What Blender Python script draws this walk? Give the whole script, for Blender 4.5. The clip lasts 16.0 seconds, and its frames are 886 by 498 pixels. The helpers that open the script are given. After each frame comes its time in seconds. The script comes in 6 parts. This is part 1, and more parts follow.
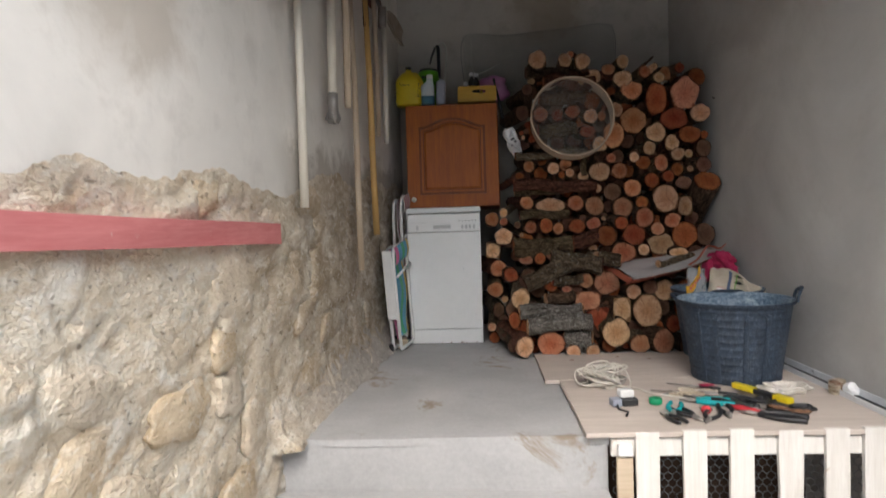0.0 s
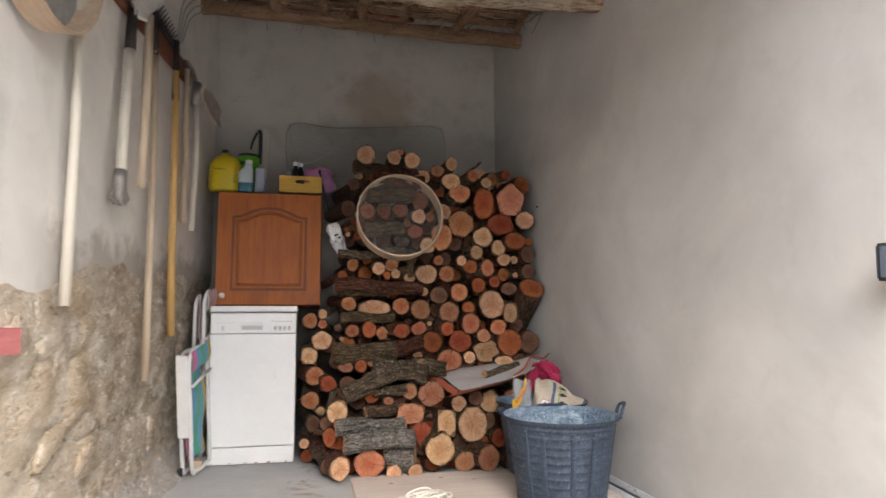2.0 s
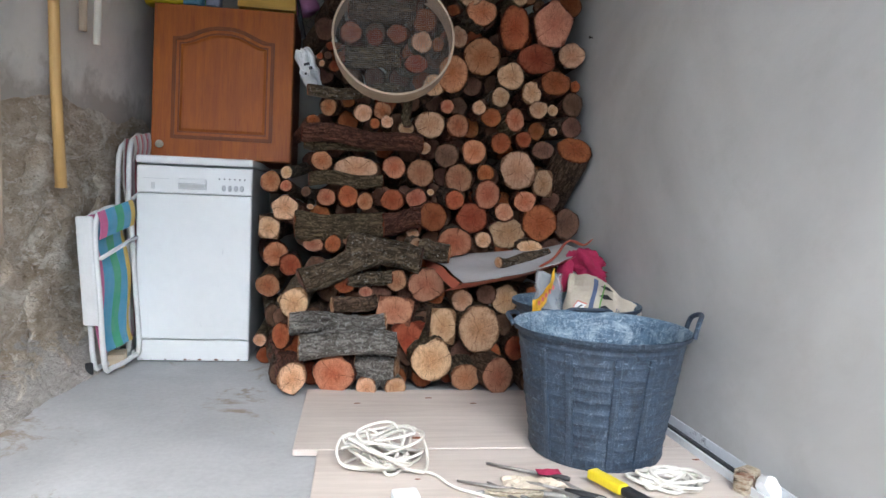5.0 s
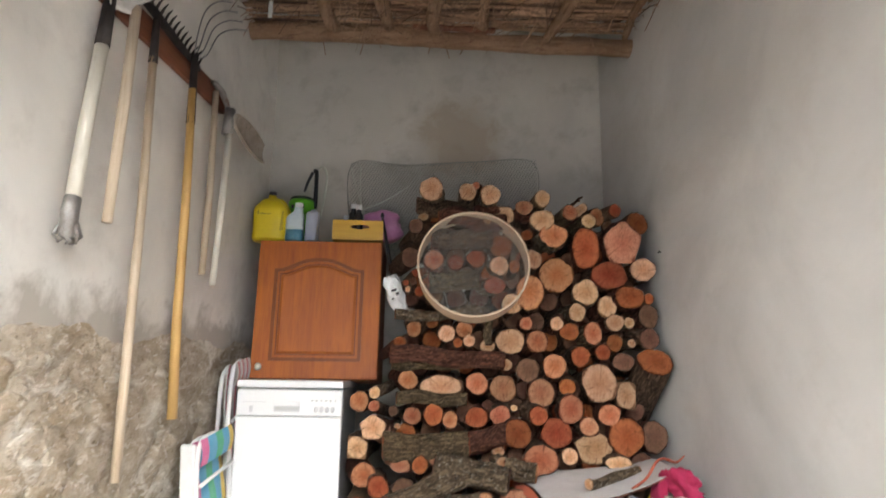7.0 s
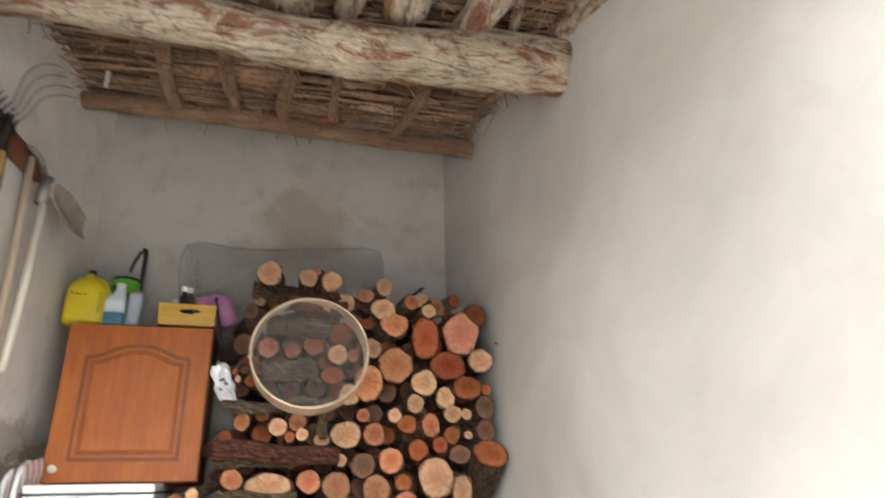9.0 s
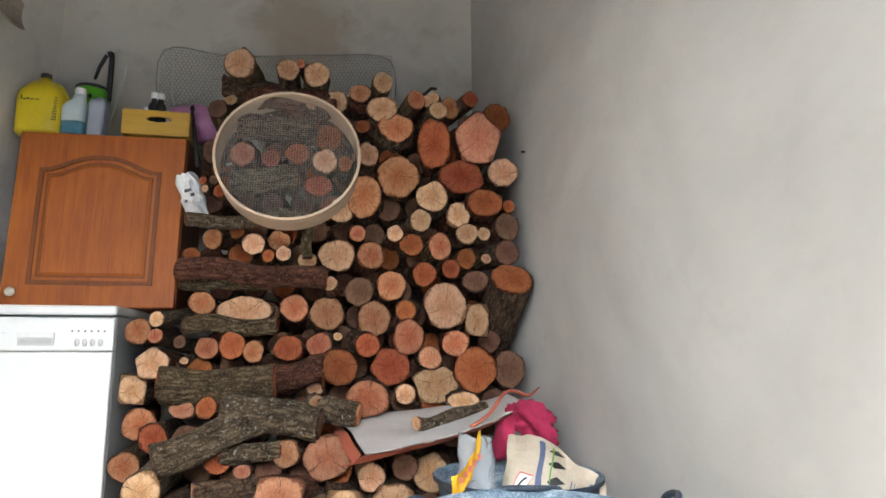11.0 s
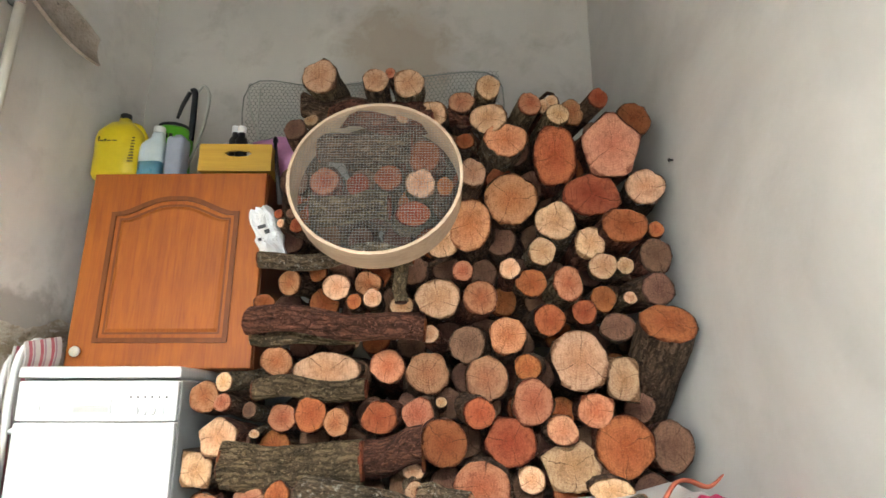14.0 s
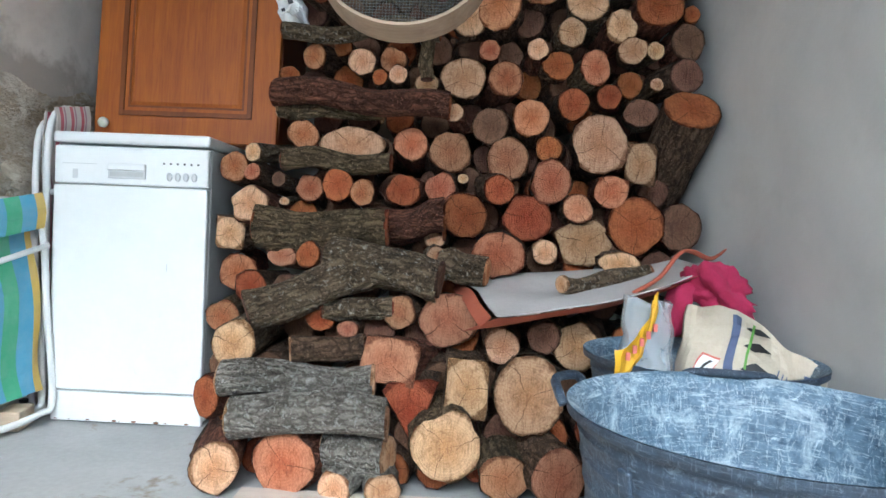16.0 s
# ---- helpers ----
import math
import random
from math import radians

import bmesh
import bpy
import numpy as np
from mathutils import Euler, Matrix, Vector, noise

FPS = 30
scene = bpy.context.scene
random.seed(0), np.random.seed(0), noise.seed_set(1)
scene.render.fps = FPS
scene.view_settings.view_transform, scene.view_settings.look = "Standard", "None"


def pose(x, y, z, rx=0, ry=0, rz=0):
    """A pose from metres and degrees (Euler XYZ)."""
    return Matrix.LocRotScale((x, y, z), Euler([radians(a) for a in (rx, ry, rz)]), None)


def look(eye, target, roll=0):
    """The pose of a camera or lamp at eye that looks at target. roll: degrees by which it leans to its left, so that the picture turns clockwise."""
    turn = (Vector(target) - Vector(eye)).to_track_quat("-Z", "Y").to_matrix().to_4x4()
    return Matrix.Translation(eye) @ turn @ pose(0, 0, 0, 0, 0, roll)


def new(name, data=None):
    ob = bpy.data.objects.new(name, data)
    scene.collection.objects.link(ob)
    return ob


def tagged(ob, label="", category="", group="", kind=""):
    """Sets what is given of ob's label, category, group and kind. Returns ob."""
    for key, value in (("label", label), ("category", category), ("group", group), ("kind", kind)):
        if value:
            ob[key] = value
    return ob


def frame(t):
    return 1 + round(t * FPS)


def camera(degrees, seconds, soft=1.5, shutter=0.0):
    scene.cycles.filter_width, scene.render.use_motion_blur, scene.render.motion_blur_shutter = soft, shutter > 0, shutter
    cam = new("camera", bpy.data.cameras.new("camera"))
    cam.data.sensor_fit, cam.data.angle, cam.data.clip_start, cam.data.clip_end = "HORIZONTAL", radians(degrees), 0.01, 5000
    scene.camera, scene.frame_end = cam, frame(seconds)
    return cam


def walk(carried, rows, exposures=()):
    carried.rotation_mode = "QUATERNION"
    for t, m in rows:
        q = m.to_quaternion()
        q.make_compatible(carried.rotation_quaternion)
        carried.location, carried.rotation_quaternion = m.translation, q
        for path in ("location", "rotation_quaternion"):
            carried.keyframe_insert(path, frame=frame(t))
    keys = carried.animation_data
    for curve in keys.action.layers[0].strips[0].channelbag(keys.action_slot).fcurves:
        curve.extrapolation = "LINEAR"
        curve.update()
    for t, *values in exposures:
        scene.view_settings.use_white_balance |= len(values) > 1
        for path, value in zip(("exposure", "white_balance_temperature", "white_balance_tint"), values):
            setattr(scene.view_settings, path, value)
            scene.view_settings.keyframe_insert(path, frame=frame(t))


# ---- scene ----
cam = camera(68.5, 16.0, soft=1.5, shutter=0.3)
PATH = [
    (0, (0.089, 0.098, 1.649), (-0.024, 2.092, 1.547), -1.9),
    (0.5, (0.083, 0.106, 1.7), (-0.058, 2.098, 1.811), -2.0),
    (1, (0.182, 0.096, 1.72), (0.141, 2.083, 1.946), 1.0),
    (1.5, (0.213, 0.187, 1.706), (0.383, 2.17, 1.906), 1.8),
    (2, (0.144, 0.392, 1.7), (0.554, 2.341, 1.874), 0.0),
    (2.5, (0.168, 0.574, 1.687), (0.695, 2.494, 1.873), 0.5),
    (3, (0.249, 0.75, 1.683), (0.703, 2.69, 1.857), 1.7),
    (3.2, (0.292, 0.804, 1.679), (0.715, 2.755, 1.796), 1.5),
    (5.3, (0.528, 1.345, 1.575), (0.748, 3.326, 1.413), 1.8),
    (5.5, (0.5, 1.343, 1.58), (0.662, 3.33, 1.426), 0.8),
    (6, (0.481, 1.296, 1.637), (0.475, 3.295, 1.601), 0.4),
    (6.5, (0.465, 1.247, 1.697), (0.428, 3.241, 1.846), 0.5),
    (7, (0.461, 1.213, 1.735), (0.502, 3.177, 2.114), 0.9),
    (7.5, (0.452, 1.203, 1.746), (0.65, 3.097, 2.357), 0.8),
    (8, (0.45, 1.191, 1.738), (0.716, 2.992, 2.566), -0.2),
    (8.5, (0.456, 1.199, 1.717), (0.734, 2.965, 2.614), -0.6),
    (9, (0.517, 1.239, 1.707), (0.989, 3.066, 2.371), -0.7),
    (9.2, (0.564, 1.249, 1.713), (1.106, 3.081, 2.303), -0.4),
    (11.3, (0.851, 1.87, 1.538), (1.125, 3.834, 1.798), 0.5),
    (11.5, (0.832, 1.915, 1.529), (1.11, 3.883, 1.754), 1.7),
    (12, (0.907, 2.071, 1.516), (0.938, 4.066, 1.653), 1.0),
    (12.5, (0.868, 2.179, 1.554), (1.001, 4.16, 1.797), 1.8),
    (13, (0.84, 2.212, 1.577), (0.974, 4.173, 1.947), 0.8),
    (13.5, (0.884, 2.244, 1.584), (0.917, 4.188, 2.052), 0.4),
    (14, (0.878, 2.275, 1.582), (0.83, 4.216, 2.061), 0.0),
    (14.5, (0.843, 2.302, 1.551), (0.694, 4.251, 1.976), 0.9),
    (15, (0.805, 2.344, 1.478), (0.627, 4.333, 1.597), 1.9),
    (15.5, (0.827, 2.298, 1.465), (0.719, 4.295, 1.457), 2.5),
    (16, (0.837, 2.248, 1.449), (0.777, 4.246, 1.401), 2.4),
]
EXPOSURES = [(0.0, 1.05, 6110, 10), (1.0, 1.7, 6500, 12), (2.0, 2.0, 6313, 12), (3.0, 2.2, 6157, 10), (5.5, 2.05, 5400, 7),
             (6.0, 2.2, 5925, 9), (6.5, 2.5, 6250, 10), (7.5, 3.0, 6175, 7), (8.5, 3.35, 6400, 6), (9.0, 3.11, 6233, 6),
             (11.5, 2.73, 5950, 5), (13.0, 3.19, 6200, 3), (13.8, 3.4, 6196, 3), (14.5, 3.36, 6100, 2), (15.0, 3.06, 5700, 2),
             (16.0, 2.62, 5320, 1)]
walk(cam, [(t, look(eye, target, roll)) for t, eye, target, roll in PATH], EXPOSURES)

# ---- daylight: a bright overcast sky, entering under the roof's open front ----
world = bpy.data.worlds.new("sky")
scene.world = world
world.use_nodes = True
wn = world.node_tree
sky = wn.nodes.new("ShaderNodeTexSky")
sky.sky_type, sky.sun_disc = "NISHITA", False
sky.sun_elevation, sky.sun_rotation = radians(47), radians(173.5)
sky.air_density, sky.dust_density, sky.ozone_density = 1.0, 5.0, 1.0
wn.links.new(sky.outputs["Color"], wn.nodes["Background"].inputs["Color"])
wn.nodes["Background"].inputs["Strength"].default_value = 0.15
sun = bpy.data.lights.new("sun", "SUN")
sun.energy, sun.angle, sun.color = 5.0, radians(110), (0.985, 0.99, 0.99)
new("sun", sun).matrix_world = look((0.3, -2.6, 2.9), (0, 0, 0))


# ---- materials ----
def shader(name):
    m = bpy.data.materials.new(name)
    m.use_nodes = True
    return m, m.node_tree, m.node_tree.nodes["Principled BSDF"]


def node(t, kind, **values):
    n = t.nodes.new(kind)
    for key, v in values.items():
        n.inputs[key.replace("_", " ")].default_value = v
    return n


def noise_tex(t, where, scale, detail=4.0, rough=0.6, distort=0.0):
    n = node(t, "ShaderNodeTexNoise", Scale=scale, Detail=detail, Roughness=rough, Distortion=distort)
    t.links.new(where, n.inputs["Vector"])
    return n.outputs["Fac"]


def ramp(t, fac, stops):
    r = t.nodes.new("ShaderNodeValToRGB")
    e = r.color_ramp.elements
    while len(e) < len(stops):
        e.new(0.5)
    for el, (p, c) in zip(e, stops):
        el.position, el.color = p, (*c, 1) if len(c) == 3 else (c[0], c[0], c[0], 1)
    t.links.new(fac, r.inputs["Fac"])
    return r.outputs["Color"]


def mix(t, fac, a, b, mode="MIX"):
    m = t.nodes.new("ShaderNodeMix")
    m.data_type, m.blend_type = "RGBA", mode
    for sock, v in ((m.inputs[0], fac), (m.inputs[6], a), (m.inputs[7], b)):
        if isinstance(v, (int, float)):
            sock.default_value = v
        elif isinstance(v, tuple):
            sock.default_value = (*v, 1)
        else:
            t.links.new(v, sock)
    return m.outputs[2]


def calc(t, op, a, b=0.0, c=0.0):
    m = t.nodes.new("ShaderNodeMath")
    m.operation = op
    for sock, v in zip(m.inputs, (a, b, c)):
        if isinstance(v, (int, float)):
            sock.default_value = v
        else:
            t.links.new(v, sock)
    return m.outputs[0]


def coords(t, stretch=(1, 1, 1), shift=False):
    c = t.nodes.new("ShaderNodeTexCoord")
    m = t.nodes.new("ShaderNodeMapping")
    m.inputs["Scale"].default_value = stretch
    t.links.new(c.outputs["Object"], m.inputs["Vector"])
    if shift:
        info = t.nodes.new("ShaderNodeObjectInfo")
        add = t.nodes.new("ShaderNodeVectorMath")
        add.operation = "MULTIPLY_ADD"
        add.inputs[1].default_value = (7.3, 3.1, 9.7)
        t.links.new(info.outputs["Random"], add.inputs[0])
        t.links.new(m.outputs["Vector"], add.inputs[2])
        return add.outputs["Vector"]
    return m.outputs["Vector"]


def bump(t, b, height, strength, dist=0.01):
    n = node(t, "ShaderNodeBump", Strength=strength, Distance=dist)
    t.links.new(height, n.inputs["Height"])
    t.links.new(n.outputs["Normal"], b.inputs["Normal"])


def surface(name, lo, hi, coarse=4.0, fine=60.0, rough=0.8, relief=0.3, dist=0.006, stretch=(1, 1, 1), metal=0.0,
            spot=None, spot_scale=10.0, spot_at=0.6, island=0.0, shift=True, coat=0.0):
    """Two scales of noise between two colours, spots of a third, fine relief."""
    m, t, b = shader(name)
    v = coords(t, stretch, shift)
    big, small = noise_tex(t, v, coarse, 5, 0.6, 0.3), noise_tex(t, v, fine, 4, 0.65)
    f = calc(t, "ADD", calc(t, "MULTIPLY", big, 0.65), calc(t, "MULTIPLY", small, 0.35))
    col = ramp(t, f, [(0.34, lo), (0.66, hi)])
    if spot:
        s = noise_tex(t, v, spot_scale, 6, 0.7, 0.6)
        col = mix(t, ramp(t, s, [(spot_at, (0.0,)), (spot_at + 0.08, (1.0,))]), col, spot)
    if island:
        g = t.nodes.new("ShaderNodeNewGeometry")
        k = calc(t, "MULTIPLY_ADD", g.outputs["Random Per Island"], island, 1 - island / 2)
        hv = t.nodes.new("ShaderNodeHueSaturation")
        t.links.new(k, hv.inputs["Value"])
        t.links.new(col, hv.inputs["Color"])
        col = hv.outputs["Color"]
    t.links.new(col, b.inputs["Base Color"])
    r = calc(t, "MULTIPLY_ADD", small, 0.25, rough - 0.12)
    t.links.new(r, b.inputs["Roughness"])
    b.inputs["Metallic"].default_value = metal
    b.inputs["Coat Weight"].default_value = coat
    b.inputs["Coat Roughness"].default_value = 0.25
    if relief:
        bump(t, b, calc(t, "ADD", small, calc(t, "MULTIPLY", big, 0.8)), relief, dist)
    return m


def plaster_mat(name, base, stain, damp_low, damp_high, patch=None, cloud=0.5):
    """Hand-floated plaster: cloudy tone, trowel marks, damp stain between two heights, one brown patch."""
    m, t, b = shader(name)
    v = coords(t)
    big, mid, small = noise_tex(t, v, 1.3, 5, 0.6, 0.5), noise_tex(t, v, 6, 6, 0.65, 0.25), noise_tex(t, v, 90, 3, 0.6)
    lo = tuple(c * 0.80 for c in base)
    col = mix(t, ramp(t, big, [(0.35, (0.0,)), (0.65, (1.0,))]), lo, base)
    col = mix(t, ramp(t, mid, [(0.52, (0.0,)), (0.75, (cloud,))]), col, tuple(c * 0.86 for c in stain))
    sep = t.nodes.new("ShaderNodeSeparateXYZ")
    t.links.new(v, sep.inputs[0])
    z = calc(t, "ADD", sep.outputs["Z"], calc(t, "MULTIPLY", calc(t, "SUBTRACT", mid, 0.5), 0.55))
    damp = calc(t, "SUBTRACT", 1.0, calc(t, "SMOOTH_MIN", 1.0, calc(t, "MAXIMUM", 0.0, calc(t, "DIVIDE", calc(t, "SUBTRACT", z, damp_low), damp_high - damp_low)), 0.1))
    along = ramp(t, calc(t, "MULTIPLY", calc(t, "ADD", sep.outputs["Y"], calc(t, "MULTIPLY", calc(t, "SUBTRACT", big, 0.5), 0.8)), 0.2), [(0.49, (0.0,)), (0.56, (1.0,))])
    col = mix(t, calc(t, "MULTIPLY", calc(t, "MULTIPLY", damp, along), 0.6), col, stain)
    if patch:
        far = t.nodes.new("ShaderNodeVectorMath")
        far.operation = "DISTANCE"
        far.inputs[1].default_value = patch[:3]
        t.links.new(v, far.inputs[0])
        d = calc(t, "ADD", far.outputs["Value"], calc(t, "MULTIPLY", calc(t, "SUBTRACT", mid, 0.5), 0.6))
        col = mix(t, ramp(t, d, [(patch[3] * 0.5, (patch[4],)), (patch[3], (0.0,))]), col, (0.30, 0.23, 0.15))
    t.links.new(col, b.inputs["Base Color"])
    b.inputs["Roughness"].default_value = 0.9
    b.inputs["Specular IOR Level"].default_value = 0.25
    bump(t, b, calc(t, "ADD", mid, calc(t, "MULTIPLY", small, 0.25)), 0.14, 0.012)
    return m


def rubble_mat(name, lo, hi, smear, vary=0.0):
    """Rough lime mortar or limestone: cream crusts, ochre earth, darker brown-grey deeper in the recess, blue-grey
    cement low down.
    """
    m, t, b = shader(name)
    spot = t.nodes.new("ShaderNodeNewGeometry").outputs["Position"]
    wide = t.nodes.new("ShaderNodeMapping")
    wide.inputs["Scale"].default_value = (1.0, 0.55, 1.0)
    t.links.new(spot, wide.inputs["Vector"])
    place = wide.outputs["Vector"]
    big, mid = noise_tex(t, place, 3.5, 5, 0.6, 0.4), noise_tex(t, place, 15, 6, 0.7, 0.3)
    crust, fine = noise_tex(t, place, 9, 6, 0.7, 0.8), noise_tex(t, place, 110, 4, 0.7)
    sep = t.nodes.new("ShaderNodeSeparateXYZ")
    t.links.new(spot, sep.inputs[0])
    # grows with y and turns the base colour to a darker brown
    inward = ramp(t, calc(t, "MULTIPLY", calc(t, "MULTIPLY_ADD", big, 1.8, calc(t, "SUBTRACT", sep.outputs["Y"], 0.9)), 0.2), [(0.38, (0.0,)), (0.62, (0.85,))])
    col = ramp(t, calc(t, "ADD", calc(t, "MULTIPLY", mid, 0.65), calc(t, "MULTIPLY", fine, 0.35)), [(0.36, lo), (0.62, hi)])
    if vary:
        info = t.nodes.new("ShaderNodeObjectInfo")
        col = mix(t, calc(t, "MULTIPLY", info.outputs["Random"], vary), col, (0.66, 0.62, 0.55))
    col = mix(t, ramp(t, big, [(0.50, (0.0,)), (0.68, (0.45,))]), col, (0.60, 0.46, 0.27))
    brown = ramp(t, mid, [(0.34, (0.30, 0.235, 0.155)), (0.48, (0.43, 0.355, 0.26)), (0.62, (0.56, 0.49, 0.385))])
    col = mix(t, inward, col, brown)
    col = mix(t, ramp(t, crust, [(0.53, (0.0,)), (0.64, (0.7,))]), col, smear)
    flake, pit = noise_tex(t, place, 34, 5, 0.65, 0.5), noise_tex(t, place, 48, 5, 0.6, 0.3)
    col = mix(t, ramp(t, flake, [(0.57, (0.0,)), (0.62, (0.55,))]), col, (0.80, 0.75, 0.66))
    col = mix(t, ramp(t, pit, [(0.32, (0.6,)), (0.38, (0.0,))]), col, (0.20, 0.145, 0.09))
    low = ramp(t, calc(t, "ADD", sep.outputs["Z"], calc(t, "MULTIPLY", calc(t, "SUBTRACT", crust, 0.5), 0.9)), [(0.93, (0.55,)), (0.99, (0.0,))])
    col = mix(t, calc(t, "MULTIPLY", low, inward), col, (0.42, 0.43, 0.44))
    t.links.new(col, b.inputs["Base Color"])
    b.inputs["Roughness"].default_value = 0.95
    b.inputs["Specular IOR Level"].default_value = 0.2
    bump(t, b, calc(t, "ADD", calc(t, "ADD", calc(t, "MULTIPLY", pit, 0.8), mid), calc(t, "MULTIPLY", fine, 0.45)), 1.0, 0.022)
    return m


def cut_wood(name, heart, sap):
    """Sawn end of a log: growth rings round the heart, radial checks, saw marks."""
    m, t, b = shader(name)
    v = coords(t)
    vs = coords(t, (1, 1, 1), True)
    wob = noise_tex(t, vs, 14, 3, 0.5)
    fine = noise_tex(t, vs, 240, 5, 0.8)
    saw = noise_tex(t, coords(t, (1, 1, 0.12), True), 260, 4, 0.75, 0.4)
    blot = noise_tex(t, vs, 22, 4, 0.6, 0.8)
    sep = t.nodes.new("ShaderNodeSeparateXYZ")
    t.links.new(v, sep.inputs[0])
    x, z = sep.outputs["X"], sep.outputs["Z"]
    rad = calc(t, "SQRT", calc(t, "ADD", calc(t, "MULTIPLY", x, x), calc(t, "MULTIPLY", z, z)))
    rr = calc(t, "MULTIPLY_ADD", wob, 0.03, rad)
    ring = calc(t, "MULTIPLY_ADD", calc(t, "SINE", calc(t, "MULTIPLY", rr, 900.0)), 0.5, 0.5)
    gen = t.nodes.new("ShaderNodeTexCoord").outputs["Generated"]
    gs = t.nodes.new("ShaderNodeSeparateXYZ")
    t.links.new(gen, gs.inputs[0])
    gx, gz = calc(t, "SUBTRACT", gs.outputs["X"], 0.5), calc(t, "SUBTRACT", gs.outputs["Z"], 0.5)
    share = calc(t, "MULTIPLY", calc(t, "SQRT", calc(t, "ADD", calc(t, "MULTIPLY", gx, gx), calc(t, "MULTIPLY", gz, gz))), 2.0)
    share = calc(t, "ADD", share, calc(t, "MULTIPLY", calc(t, "SUBTRACT", blot, 0.5), 0.55))
    col = ramp(t, share, [(0.10, heart), (0.50, tuple((p + q) / 2 for p, q in zip(heart, sap))), (0.74, sap), (0.90, tuple(c * 0.9 for c in sap)), (0.99, tuple(c * 0.30 for c in heart))])
    col = mix(t, calc(t, "MULTIPLY", ring, 0.22), col, tuple(c * 0.55 for c in heart))
    col = mix(t, ramp(t, noise_tex(t, vs, 42, 5, 0.7, 1.0), [(0.50, (0.0,)), (0.68, (0.6,))]), col, tuple(c * 0.40 for c in heart))
    col = mix(t, ramp(t, saw, [(0.52, (0.0,)), (0.66, (0.6,))]), col, tuple(c * 0.38 for c in heart))
    col = mix(t, ramp(t, fine, [(0.54, (0.0,)), (0.66, (0.55,))]), col, tuple(min(1.0, c * 1.25) for c in sap))
    info = t.nodes.new("ShaderNodeObjectInfo")
    ang = calc(t, "ADD", calc(t, "ARCTAN2", x, z), calc(t, "MULTIPLY", info.outputs["Random"], 6.28))
    polar = t.nodes.new("ShaderNodeCombineXYZ")
    t.links.new(calc(t, "MULTIPLY", ang, 6.0), polar.inputs[0])
    t.links.new(calc(t, "MULTIPLY", rad, 25.0), polar.inputs[1])
    t.links.new(calc(t, "MULTIPLY", info.outputs["Random"], 50.0), polar.inputs[2])
    streak = noise_tex(t, polar.outputs[0], 1.6, 4, 0.7)
    col = mix(t, ramp(t, streak, [(0.50, (0.0,)), (0.70, (0.4,))]), col, tuple(c * 0.5 for c in heart))
    col = mix(t, ramp(t, streak, [(0.30, (0.25,)), (0.42, (0.0,))]), col, tuple(min(1.0, c * 1.35) for c in sap))
    ray = calc(t, "ABSOLUTE", calc(t, "SINE", calc(t, "MULTIPLY_ADD", wob, 1.6, calc(t, "MULTIPLY", ang, 1.5))))
    crack = calc(t, "LESS_THAN", ray, calc(t, "MULTIPLY_ADD", rad, -0.30, 0.040))
    col = mix(t, calc(t, "MULTIPLY", crack, 0.8), col, (0.05, 0.025, 0.012))
    hv = t.nodes.new("ShaderNodeHueSaturation")
    t.links.new(calc(t, "MULTIPLY_ADD", info.outputs["Random"], 0.56, 0.66), hv.inputs["Value"])
    t.links.new(calc(t, "MULTIPLY_ADD", calc(t, "FRACT", calc(t, "MULTIPLY", info.outputs["Random"], 17.0)), 0.020, 0.484), hv.inputs["Hue"])
    hv.inputs["Saturation"].default_value = 1.10
    t.links.new(col, hv.inputs["Color"])
    t.links.new(hv.outputs["Color"], b.inputs["Base Color"])
    b.inputs["Roughness"].default_value = 0.85
    b.inputs["Specular IOR Level"].default_value = 0.2
    bump(t, b, calc(t, "ADD", calc(t, "ADD", fine, calc(t, "ADD", saw, calc(t, "MULTIPLY", ring, 0.2))), calc(t, "MULTIPLY", crack, -1.5)), 0.8, 0.006)
    return m


